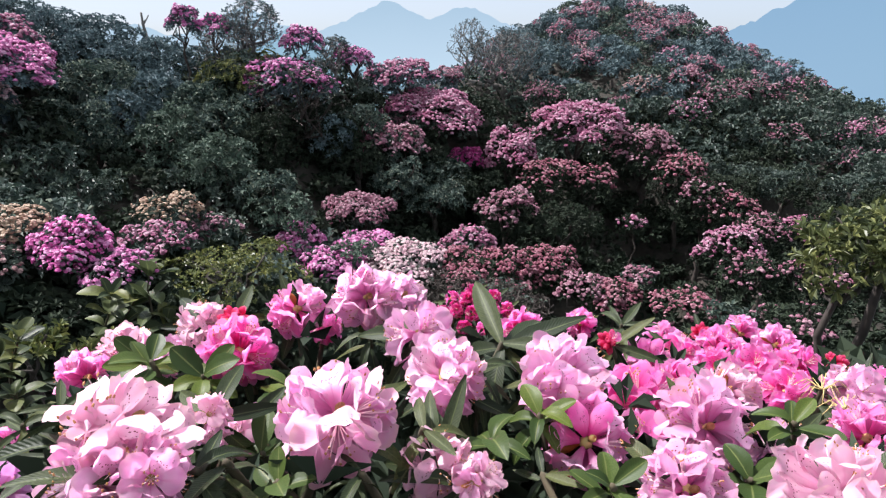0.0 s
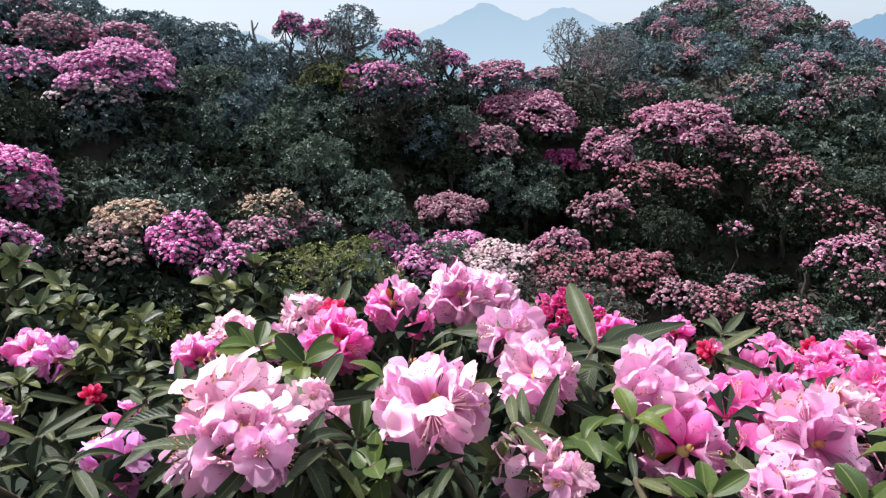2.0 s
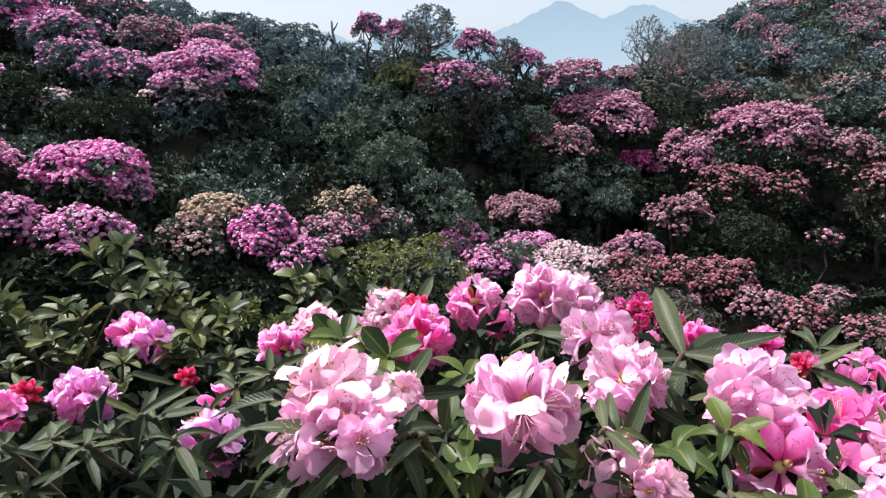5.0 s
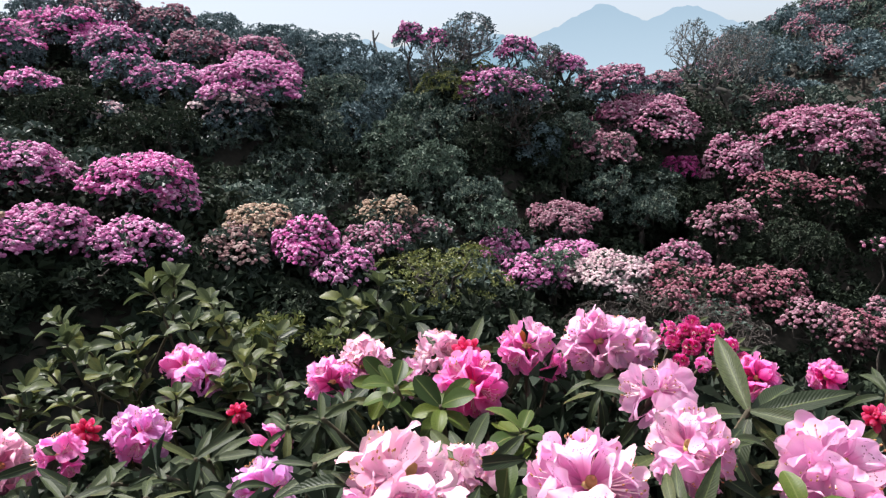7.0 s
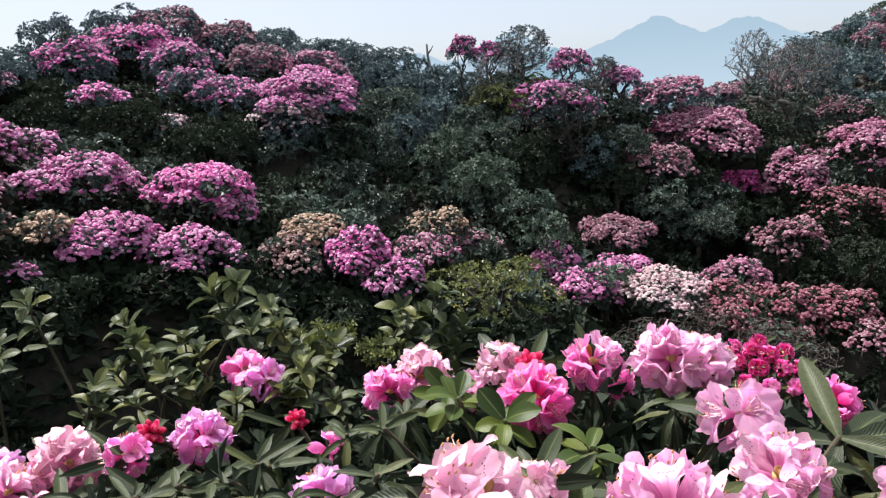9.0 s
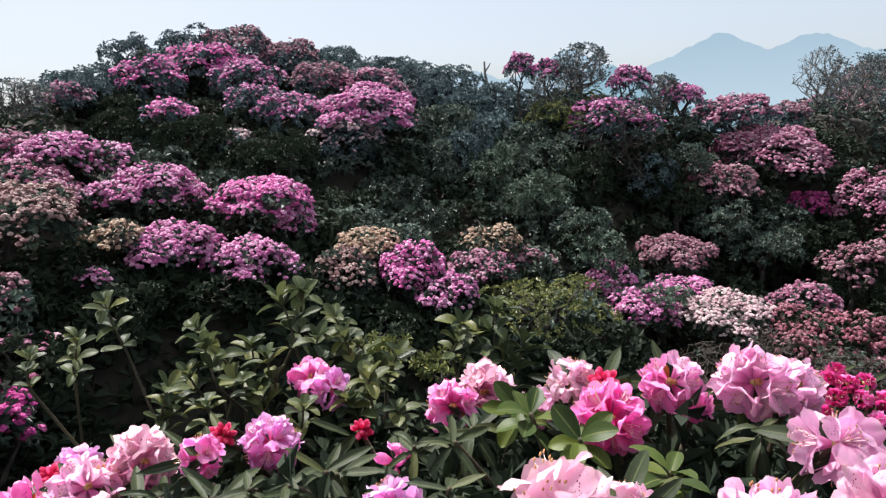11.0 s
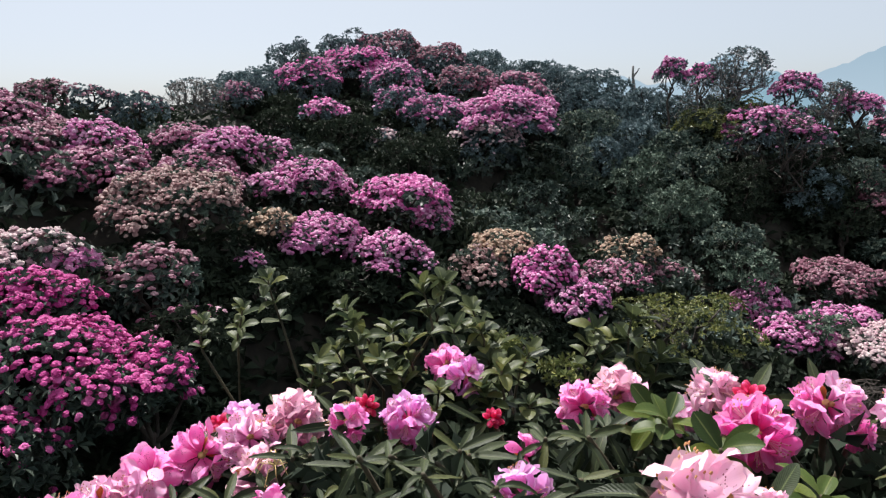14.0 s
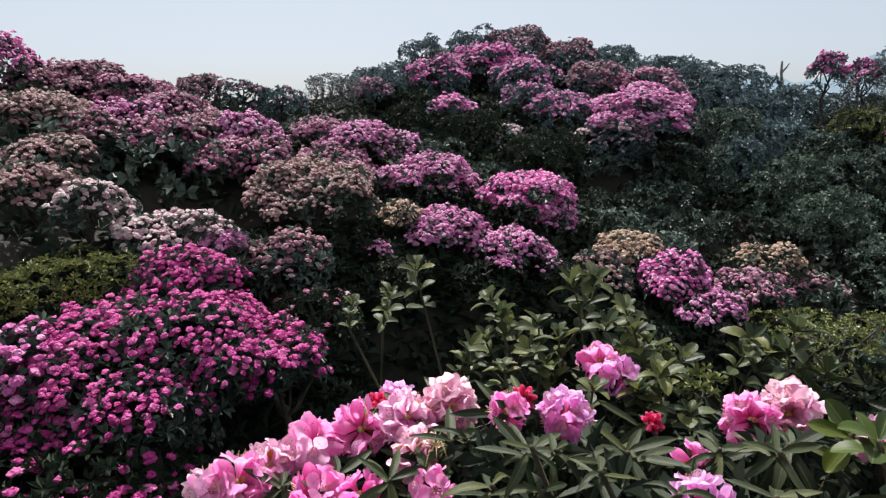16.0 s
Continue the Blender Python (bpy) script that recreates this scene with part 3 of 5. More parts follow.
for zone in (SADDLE, NEAR_ROW, RIDGE_TOP, RIDGE_BACK, MIDDLE, RIDGE_FACE, HOLLOW, GULLY_SIDE, LEFT_FRONT, LEFT_BACK, SKYLINE):
    for bloom, x, y, z, radius, height, cover, *rest in zone:
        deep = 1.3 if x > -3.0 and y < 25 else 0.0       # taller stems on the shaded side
        FEET.append((x, y, z - height * 0.7 - 0.2 - deep))
FEET = np.array(FEET)


def ground_height(x, y):
    """Height of the ground at a place, or at arrays of places."""
    x, y = np.asarray(x, float), np.asarray(y, float)
    d = (x[..., None] - FEET[:, 0]) ** 2 + (y[..., None] - FEET[:, 1]) ** 2
    w = 1 / (d + 0.6) ** 2
    near = (w * FEET[:, 2]).sum(-1) / w.sum(-1)
    far = np.clip((np.sqrt(d.min(-1)) - 4) / 16, 0, 1)
    h = near * (1 - far) + (-14) * far
    h = np.maximum(h, np.where(y > 24, hill_height(x, y), -99))
    out = np.clip((np.hypot(x, y) - 70) / 500, 0, 1)
    h = np.maximum(h, -15) - 240 * out
    return float(h) if h.ndim == 0 else h


def lay_ground():
    g = np.concatenate([-np.geomspace(4200, 62, 14), np.linspace(-60, 66, 150), np.geomspace(68, 4200, 14)])
    xx, yy = np.meshgrid(g, g)
    zz = ground_height(xx, yy)
    rough = np.random.default_rng(3).normal(0, 0.06, zz.shape) * (np.hypot(xx, yy) < 70)
    n = len(g)
    i = np.arange(n * n).reshape(n, n)
    f = np.stack([i[:-1, :-1], i[:-1, 1:], i[1:, 1:], i[1:, :-1]], -1).reshape(-1, 4)
    ob = new("ground", build("ground", np.stack([xx, yy, zz + rough], -1).reshape(-1, 3), f, [SOIL], smooth=True))
    tagged(ob, "dark leaf-littered mountain slope under the trees", "ground", kind="structure")


lay_ground()


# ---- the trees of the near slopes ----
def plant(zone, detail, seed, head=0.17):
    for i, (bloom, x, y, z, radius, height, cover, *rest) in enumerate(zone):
        # by default N colours in a slope's shade, H the haze on the ridge
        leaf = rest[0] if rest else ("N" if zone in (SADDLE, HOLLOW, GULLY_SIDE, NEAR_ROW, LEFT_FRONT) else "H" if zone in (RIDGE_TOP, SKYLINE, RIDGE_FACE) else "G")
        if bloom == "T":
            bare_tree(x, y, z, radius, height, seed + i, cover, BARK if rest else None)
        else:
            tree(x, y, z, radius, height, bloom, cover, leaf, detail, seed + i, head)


plant(LEFT_FRONT, 1, 100, 0.076)
plant(NEAR_ROW, 1, 200, 0.082)
plant(HOLLOW, 1, 300, 0.082)
plant(GULLY_SIDE, 1, 340, 0.082)
plant(LEFT_BACK, 1, 400, 0.082)
plant(SADDLE, 1, 500, 0.108)
plant(RIDGE_FACE, 1, 600, 0.10)
plant(RIDGE_TOP, 1, 700, 0.106)
plant(RIDGE_BACK, 1, 720)
plant(MIDDLE, 1, 740)
plant(SKYLINE, 1, 800, 0.105)
plant(TWIGGY, 1, 850)


# ---- the farther hill ----
def clothe_hill():
    rng = np.random.default_rng(12)
    spots, tries = [], 0
    while len(spots) < 345 and tries < 14000:
        tries += 1
        x, y = rng.uniform(-6, 34), rng.uniform(25, 46)
        h = hill_height(x, y)
        if h < -10 or x > 0.8 * y + 1 or any((x - a) ** 2 + (y - b) ** 2 < 1.22 ** 2 for a, b in spots):
            continue
        spots.append((x, y))
        r = rng.uniform(0.7, 1.2)
        mood = rng.random()
        bloom, cover = ("R", 0.46) if mood < 0.12 else ("D", 0.5) if mood < 0.40 else ("C", 0.3) if mood < 0.46 else ("P", 0)
        # leaf H brings the haze over the hill in as colour
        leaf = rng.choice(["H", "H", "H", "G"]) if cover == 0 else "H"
        if h < -2.2:                             # shade at the foot of the hill, given as darker leaf colour and fewer flowers
            leaf, cover = "N", cover * 0.6
        tree(x, y, h + rng.uniform(0.3, 0.95), r, r * rng.uniform(0.72, 0.95), bloom, cover, str(leaf), 2, 900 + len(spots), 0.12)


clothe_hill()


def fill_between():
    """Low dark evergreen bushes that close the slope between the trees."""
    rng = np.random.default_rng(21)
    spots, tries = [], 0
    while len(spots) < 420 and tries < 20000:
        tries += 1
        x, y = rng.uniform(-19, 14), rng.uniform(1, 29)
        steep = math.hypot(ground_height(x + 0.4, y) - ground_height(x - 0.4, y), ground_height(x, y + 0.4) - ground_height(x, y - 0.4)) / 0.8
        if x < -14.3 and 4.5 < y < 11:           # open ground below the crest
            continue
        if math.hypot(x, y) < 10.5 or (y < 9 and x > -4) or any((x - a) ** 2 + (y - b) ** 2 < (1.25 / (0.8 + 0.5 * steep)) ** 2 for a, b in spots):
            continue
        if any(math.hypot(x - row[1], y - row[2]) < row[4] + 0.55 for row in LEFT_FRONT):
            continue
        spots.append((x, y))
        r = rng.uniform(0.8, 1.25)
        if x < -8.5 and y < 11 and rng.random() < 0.22:
            bloom = str(rng.choice(["R", "P", "D", "C", "P", "R"]))
            tree(x, y, ground_height(x, y) + 0.35, r, r * 0.62, bloom, 0.6, "N", 1, 1200 + len(spots), 0.085)
            continue
        # leaf U, and N less strongly, colours the slope's shade into these bushes
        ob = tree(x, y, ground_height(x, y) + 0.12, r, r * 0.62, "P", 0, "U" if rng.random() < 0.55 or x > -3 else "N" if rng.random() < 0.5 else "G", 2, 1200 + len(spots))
        ob.name = "evergreen_bush"
        tagged(ob, "low dark evergreen bush between the trees", "bush", "low bushes on the slope")


fill_between()


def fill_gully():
    """Scrub in the gully below the front bushes, the gully's shade put into its leaf colour."""
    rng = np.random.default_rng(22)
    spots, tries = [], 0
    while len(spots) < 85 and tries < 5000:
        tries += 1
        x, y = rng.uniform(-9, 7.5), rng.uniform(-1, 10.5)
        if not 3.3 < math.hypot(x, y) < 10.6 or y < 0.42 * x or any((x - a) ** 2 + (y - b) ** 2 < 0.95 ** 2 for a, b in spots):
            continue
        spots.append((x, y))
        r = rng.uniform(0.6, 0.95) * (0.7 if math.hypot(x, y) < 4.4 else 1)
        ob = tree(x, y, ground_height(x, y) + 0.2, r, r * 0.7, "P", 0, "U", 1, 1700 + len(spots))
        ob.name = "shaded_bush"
        tagged(ob, "leafy bush in the gully, shade put into its leaf colour", "bush", "bushes in the gully")


fill_gully()


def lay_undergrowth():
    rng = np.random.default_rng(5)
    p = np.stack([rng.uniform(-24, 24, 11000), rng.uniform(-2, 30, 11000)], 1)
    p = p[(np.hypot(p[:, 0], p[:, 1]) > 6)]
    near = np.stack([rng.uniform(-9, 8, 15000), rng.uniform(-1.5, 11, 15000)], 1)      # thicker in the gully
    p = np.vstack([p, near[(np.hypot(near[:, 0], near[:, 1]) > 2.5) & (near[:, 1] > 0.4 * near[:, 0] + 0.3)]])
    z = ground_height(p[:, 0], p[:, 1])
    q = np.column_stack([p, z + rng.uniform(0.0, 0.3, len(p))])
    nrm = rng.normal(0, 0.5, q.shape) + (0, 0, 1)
    # the shade under the trees is part of this leaf colour
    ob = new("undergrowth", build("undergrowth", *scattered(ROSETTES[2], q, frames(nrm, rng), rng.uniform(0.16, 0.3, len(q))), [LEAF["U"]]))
    tagged(ob, "leafy undergrowth covering the slope, shade in its leaf colour", "undergrowth", kind="stuff")
    # the same on the farther hill
    p = np.stack([rng.uniform(-6, 34, 5000), rng.uniform(25, 46, 5000)], 1)
    z = ground_height(p[:, 0], p[:, 1])
    q = np.column_stack([p, z + rng.uniform(0.05, 0.6, len(p))])[z > -10]
    nrm = rng.normal(0, 0.5, q.shape) + (0, 0, 1)
    ob = new("undergrowth", build("undergrowth", *scattered(ROSETTES[2], q, frames(nrm, rng), rng.uniform(0.16, 0.26, len(q))), [LEAF["G"]]))
    tagged(ob, "blue-green leafy undergrowth covering the far hill", "undergrowth", kind="stuff")
    # low growth round the path, beyond the view
    p = np.stack([rng.uniform(-16, 20, 3000), rng.uniform(-14, 0, 3000)], 1)
    p = p[(np.hypot(p[:, 0], p[:, 1]) > 2.2)]
    q = np.column_stack([p, ground_height(p[:, 0], p[:, 1]) + rng.uniform(0.0, 0.15, len(p))])
    ob = new("undergrowth", build("undergrowth", *scattered(ROSETTES[2], q, frames(rng.normal(0, 0.5, q.shape) + (0, 0, 1), rng), rng.uniform(0.1, 0.22, len(q))), [LEAF["N"]]))
    tagged(ob, "low green undergrowth beside the path", "undergrowth", kind="stuff")


lay_undergrowth()


# ---- far mountains: glowing backdrop sheets with the haze in their colour ----
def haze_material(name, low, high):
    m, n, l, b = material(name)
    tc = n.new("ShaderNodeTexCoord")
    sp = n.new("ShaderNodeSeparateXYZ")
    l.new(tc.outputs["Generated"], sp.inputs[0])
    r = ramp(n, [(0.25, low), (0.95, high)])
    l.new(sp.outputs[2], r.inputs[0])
    # the ridge glows in its haze colour and takes no light
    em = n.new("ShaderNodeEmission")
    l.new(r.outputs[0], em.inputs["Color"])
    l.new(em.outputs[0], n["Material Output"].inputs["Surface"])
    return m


def mountain(name, middle, span, distance, peaks, low, colours, rough, seed):
    """A far ridge: a rising, folded sheet with a jagged crest; angles in degrees clockwise from +y, heights in degrees."""
    rng = np.random.default_rng(seed)
    a = np.linspace(middle - span / 2, middle + span / 2, 160)
    crest = np.full(a.shape, float(low))
    for at, high, wide in peaks:
        crest = np.maximum(crest, low + (high - low) * np.exp(-(np.abs(a - at) / wide) ** 1.25))
    crest += np.array([noise.fractal(Vector((v * 0.9, seed, 0)), 0.8, 2.2, 5) for v in a]) * rough
    v = []
    for k in range(6):
        d = distance * (1 - 0.07 * (5 - k)) * (1 + 0.012 * np.sin(a * 1.7 + k))
        z = np.tan(np.radians(crest)) * d * (k / 5) ** 0.8 - distance * 0.12 * (1 - k / 5)
        v.append(np.stack([np.sin(np.radians(a)) * d, np.cos(np.radians(a)) * d, z], 1))
    n = len(a)
    i = np.arange(6 * n).reshape(6, n)
    f = np.stack([i[:-1, :-1], i[:-1, 1:], i[1:, 1:], i[1:, :-1]], -1).reshape(-1, 4)
    ob = new(name, build(name, np.vstack(v), f, [haze_material(name + "_haze", *colours)], smooth=True))
    tagged(ob, "far mountain ridge backdrop, blue haze in its glowing colour", "mountain", kind="structure")


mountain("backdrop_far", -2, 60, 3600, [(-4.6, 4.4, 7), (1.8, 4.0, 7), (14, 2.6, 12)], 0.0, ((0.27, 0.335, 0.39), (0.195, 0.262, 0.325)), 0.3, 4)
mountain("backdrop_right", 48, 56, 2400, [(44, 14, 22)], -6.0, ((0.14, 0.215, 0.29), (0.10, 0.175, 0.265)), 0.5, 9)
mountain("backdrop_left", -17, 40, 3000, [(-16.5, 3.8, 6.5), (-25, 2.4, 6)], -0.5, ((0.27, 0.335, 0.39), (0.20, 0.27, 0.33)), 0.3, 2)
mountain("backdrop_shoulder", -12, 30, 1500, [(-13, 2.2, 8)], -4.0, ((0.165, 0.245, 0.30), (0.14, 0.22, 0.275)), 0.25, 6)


# ---- the bushes in front: petals, leaves, heads and shoots ----
def petal_material(name, throat, middle, rim, edge, fade):
    m, n, l, b = material(name)
    uv = n.new("ShaderNodeUVMap")
    sp = n.new("ShaderNodeSeparateXYZ")
    l.new(uv.outputs[0], sp.inputs[0])
    r = ramp(n, [(0.12, throat), (0.5, middle), (0.85, rim), (1.0, edge)])
    l.new(sp.outputs[1], r.inputs[0])
    # a deeper streak down the middle of each lobe
    fr = n.new("ShaderNodeMath")
    fr.operation = "PINGPONG"
    l.new(sp.outputs[0], fr.inputs[0])
    fr.inputs[1].default_value = 0.5
    st = ramp(n, [(0.0, (0, 0, 0)), (0.40, (0, 0, 0)), (0.5, (1, 1, 1))])
    l.new(fr.outputs[0], st.inputs[0])
    sv = ramp(n, [(0.25, (1, 1, 1)), (0.85, (0, 0, 0))])
    l.new(sp.outputs[1], sv.inputs[0])
    streak = mixed(n, l, 1.0, st.outputs[0], sv.outputs[0], "MULTIPLY")
    c = mixed(n, l, streak, r.outputs[0], mixed(n, l, 0.75, r.outputs[0], throat))
    # fine veins and a soft blotchiness
    tc = n.new("ShaderNodeTexCoord")
    nz = n.new("ShaderNodeTexNoise")
    nz.inputs["Scale"].default_value, nz.inputs["Detail"].default_value = 3.4, 5
    l.new(tc.outputs["Object"], nz.inputs["Vector"])
    k = ramp(n, [(0.42, (0, 0, 0)), (0.68, (1, 1, 1))])
    l.new(nz.outputs["Fac"], k.inputs[0])
    c = mixed(n, l, k.outputs[0], c, mixed(n, l, 0.6, c, fade))
    # each floret a little paler or deeper
    oi = n.new("ShaderNodeObjectInfo")
    rr = ramp(n, [(0, (0, 0, 0)), (1, (0.55, 0.55, 0.55))])
    l.new(oi.outputs["Random"], rr.inputs[0])
    c = mixed(n, l, rr.outputs[0], c, mixed(n, l, 0.5, c, rim))
    # dark freckles on the upper lobe
    vo = n.new("ShaderNodeTexVoronoi")
    mp = n.new("ShaderNodeMapping")
    mp.inputs["Scale"].default_value = (7, 12, 1)
    l.new(uv.outputs[0], mp.inputs[0])
    l.new(mp.outputs[0], vo.inputs["Vector"])
    vo.inputs["Scale"].default_value = 1
    sk = ramp(n, [(0.2, (1, 1, 1)), (0.27, (0, 0, 0))])
    l.new(vo.outputs["Distance"], sk.inputs[0])
    zu = ramp(n, [(0.23, (0, 0, 0)), (0.25, (1, 1, 1)), (0.35, (1, 1, 1)), (0.37, (0, 0, 0))])
    du = n.new("ShaderNodeMath")
    du.operation = "MULTIPLY"
    l.new(sp.outputs[0], du.inputs[0])
    du.inputs[1].default_value = 0.2
    l.new(du.outputs[0], zu.inputs[0])
    zv = ramp(n, [(0.42, (0, 0, 0)), (0.5, (1, 1, 1)), (0.8, (1, 1, 1)), (0.9, (0, 0, 0))])
    l.new(sp.outputs[1], zv.inputs[0])
    f1 = mixed(n, l, 1.0, sk.outputs[0], zu.outputs[0], "MULTIPLY")
    f2 = mixed(n, l, 1.0, f1, zv.outputs[0], "MULTIPLY")
    c = mixed(n, l, f2, c, (0.16, 0.02, 0.05))
    l.new(c, b.inputs["Base Color"])
    b.inputs["Roughness"].default_value, b.inputs["Specular IOR Level"].default_value = 0.6, 0.15
    wv = n.new("ShaderNodeTexWave")
    wv.inputs["Scale"].default_value, wv.inputs["Distortion"].default_value = 5, 3
    l.new(uv.outputs[0], wv.inputs["Vector"])
    bp = n.new("ShaderNodeBump")
    bp.inputs["Strength"].default_value, bp.inputs["Distance"].default_value = 0.2, 0.0012
    n2 = n.new("ShaderNodeTexNoise")
    n2.inputs["Scale"].default_value, n2.inputs["Detail"].default_value = 7, 3
    l.new(tc.outputs["Object"], n2.inputs["Vector"])
    ad = n.new("ShaderNodeMath")
    ad.operation = "MULTIPLY_ADD"
    l.new(n2.outputs["Fac"], ad.inputs[0])
    ad.inputs[1].default_value = 6.0
    l.new(wv.outputs["Fac"], ad.inputs[2])
    l.new(ad.outputs[0], bp.inputs["Height"])
    l.new(bp.outputs[0], b.inputs["Normal"])
    see_through(n, l, b, c, 0.74)
    return m


PETAL = {
    "pale": petal_material("pale_pink_petal", (0.68, 0.21, 0.48), (0.86, 0.63, 0.78), (0.85, 0.50, 0.73), (0.87, 0.57, 0.67), (0.81, 0.35, 0.63)),
    "pink": petal_material("pink_petal", (0.72, 0.12, 0.40), (0.88, 0.43, 0.70), (0.87, 0.35, 0.67), (0.88, 0.48, 0.69), (0.81, 0.15, 0.53)),
    "hot": petal_material("hot_pink_petal", (0.74, 0.03, 0.25), (0.83, 0.15, 0.51), (0.85, 0.28, 0.62), (0.86, 0.40, 0.66), (0.78, 0.07, 0.40)),
    "peach": petal_material("peach_pink_petal", (0.66, 0.28, 0.48), (0.86, 0.65, 0.75), (0.86, 0.56, 0.71), (0.87, 0.62, 0.62), (0.84, 0.47, 0.64)),
    "lilac": petal_material("lilac_pink_petal", (0.70, 0.08, 0.32), (0.78, 0.38, 0.68), (0.78, 0.42, 0.74), (0.80, 0.52, 0.77), (0.70, 0.24, 0.60)),
    "crimson": petal_material("crimson_petal", (0.36, 0.005, 0.07), (0.52, 0.018, 0.17), (0.62, 0.05, 0.27), (0.70, 0.16, 0.38), (0.46, 0.01, 0.10)),
    "amber": petal_material("withering_petal", (0.42, 0.14, 0.03), (0.66, 0.32, 0.10), (0.74, 0.46, 0.18), (0.60, 0.30, 0.10), (0.50, 0.18, 0.05)),
    "straw": petal_material("straw_bud_scale", (0.30, 0.20, 0.07), (0.46, 0.36, 0.16), (0.60, 0.46, 0.24), (0.42, 0.26, 0.12), (0.36, 0.30, 0.10)),
    "red": petal_material("red_bud_petal", (0.48, 0.01, 0.07), (0.64, 0.03, 0.15), (0.76, 0.09, 0.27), (0.82, 0.26, 0.42), (0.60, 0.05, 0.06)),
}


def plain(name, colour, rough):
    m, n, l, b = material(name)
    b.inputs["Base Color"].default_value, b.inputs["Roughness"].default_value = (*colour, 1), rough
    return m


STAMEN = plain("stamen", (0.80, 0.62, 0.62), 0.6)
ANTHER = plain("anther", (0.42, 0.20, 0.08), 0.7)
BUD = plain("green_bud", (0.42, 0.36, 0.12), 0.6)


def leaf_material(name, dark, light, rib, rough, share, veins, relief, gloss):
    m, n, l, b = material(name)
    uv = n.new("ShaderNodeUVMap")
    sp = n.new("ShaderNodeSeparateXYZ")
    l.new(uv.outputs[0], sp.inputs[0])
    oi = n.new("ShaderNodeObjectInfo")
    r = ramp(n, [(0, dark), (0.75, light), (1, (light[0] * 1.7, light[1] * 1.45, light[2]))])
    l.new(oi.outputs["Random"], r.inputs[0])
    tc = n.new("ShaderNodeTexCoord")
    nz = n.new("ShaderNodeTexNoise")
    nz.inputs["Scale"].default_value, nz.inputs["Detail"].default_value = 30, 5
    l.new(tc.outputs["Object"], nz.inputs["Vector"])
    k = ramp(n, [(0.4, (0, 0, 0)), (0.75, (0.6, 0.6, 0.6))])
    l.new(nz.outputs["Fac"], k.inputs[0])
    c = mixed(n, l, k.outputs[0], r.outputs[0], dark)
    # pale midrib
    ab = n.new("ShaderNodeMath")
    ab.operation = "ABSOLUTE"
    l.new(sp.outputs[0], ab.inputs[0])
    mr = ramp(n, [(0.03, (0.8, 0.8, 0.8)), (0.10, (0, 0, 0))])
    l.new(ab.outputs[0], mr.inputs[0])
    c = mixed(n, l, mr.outputs[0], c, rib)
    l.new(c, b.inputs["Base Color"])
    b.inputs["Roughness"].default_value, b.inputs["Specular IOR Level"].default_value = rough, gloss
    # side veins, slanting forwards from the midrib
    sl = n.new("ShaderNodeMath")
    sl.operation = "MULTIPLY_ADD"
    l.new(ab.outputs[0], sl.inputs[0])
    sl.inputs[1].default_value = -0.13
    l.new(sp.outputs[1], sl.inputs[2])
    sn = n.new("ShaderNodeMath")
    sn.operation = "MULTIPLY"
    l.new(sl.outputs[0], sn.inputs[0])
    sn.inputs[1].default_value = veins
    si = n.new("ShaderNodeMath")
    si.operation = "SINE"
    l.new(sn.outputs[0], si.inputs[0])
    bp = n.new("ShaderNodeBump")
    bp.inputs["Strength"].default_value, bp.inputs["Distance"].default_value = relief, 0.002
    l.new(si.outputs[0], bp.inputs["Height"])
    l.new(bp.outputs[0], b.inputs["Normal"])
    see_through(n, l, b, c, share)
    return m


BLADE = {
    "long": leaf_material("long_leaf", (0.014, 0.022, 0.010), (0.044, 0.056, 0.025), (0.09, 0.11, 0.045), 0.48, 0.15, 150, 0.18, 0.2),
    "fresh": leaf_material("fresh_leaf", (0.026, 0.046, 0.012), (0.062, 0.092, 0.02), (0.13, 0.15, 0.05), 0.45, 0.25, 100, 0.06, 0.2),
    "small": leaf_material("small_leaf", (0.026, 0.04, 0.022), (0.088, 0.106, 0.044), (0.13, 0.155, 0.06), 0.46, 0.34, 30, 0.04, 0.22),
}


def blade_mesh(name, mat, shape, droop, cup, seed):
    """A leaf along +x, one unit long: folded at the midrib, arched, wavy at the edge."""
    rng = np.random.default_rng(seed)
    us, vs = np.array([-1, -0.5, 0, 0.5, 1.0]), np.array([0, 0.14, 0.34, 0.55, 0.74, 0.88, 0.96, 1.0])
    co, uv = [], []
    ph = rng.uniform(0, 6)
    for v in vs:
        w = {"long": 0.10 * (math.sin(math.pi * min(1, v * 0.97 + 0.03)) ** 0.72), "round": 0.24 * (math.sin(math.pi * v ** 1.3) ** 0.6 if 0 < v < 1 else 0.0), "oval": 0.25 * (math.sin(math.pi * v ** 1.55) ** 0.5 if 0 < v < 1 else 0.0)}[shape]
        w = max(w, 0.012)
        for u in us:
            z = cup * abs(u) * w - droop * v * v + 0.012 * math.sin(v * 19 + ph + u) * abs(u)
            co.append((v - 0.25 * droop * v * v, u * w, z + 0.25 * droop * v))
            uv.append((u, v))
    n = len(us)
    f = [(i * n + j, (i + 1) * n + j, (i + 1) * n + j + 1, i * n + j + 1) for i in range(len(vs) - 1) for j in range(n - 1)]
    return build(name, np.array(co), np.array(f), [mat], uv=np.array(uv), smooth=True)


BLADES = {k: [blade_mesh("leaf", BLADE[k], {"fresh": "round", "small": "oval", "long": "long"}[k], d, c, i) for i, (d, c) in enumerate(((0.15, 0.5), (0.38, 0.35), (0.7, 0.6), (0.02, 0.4)))] for k in BLADE}


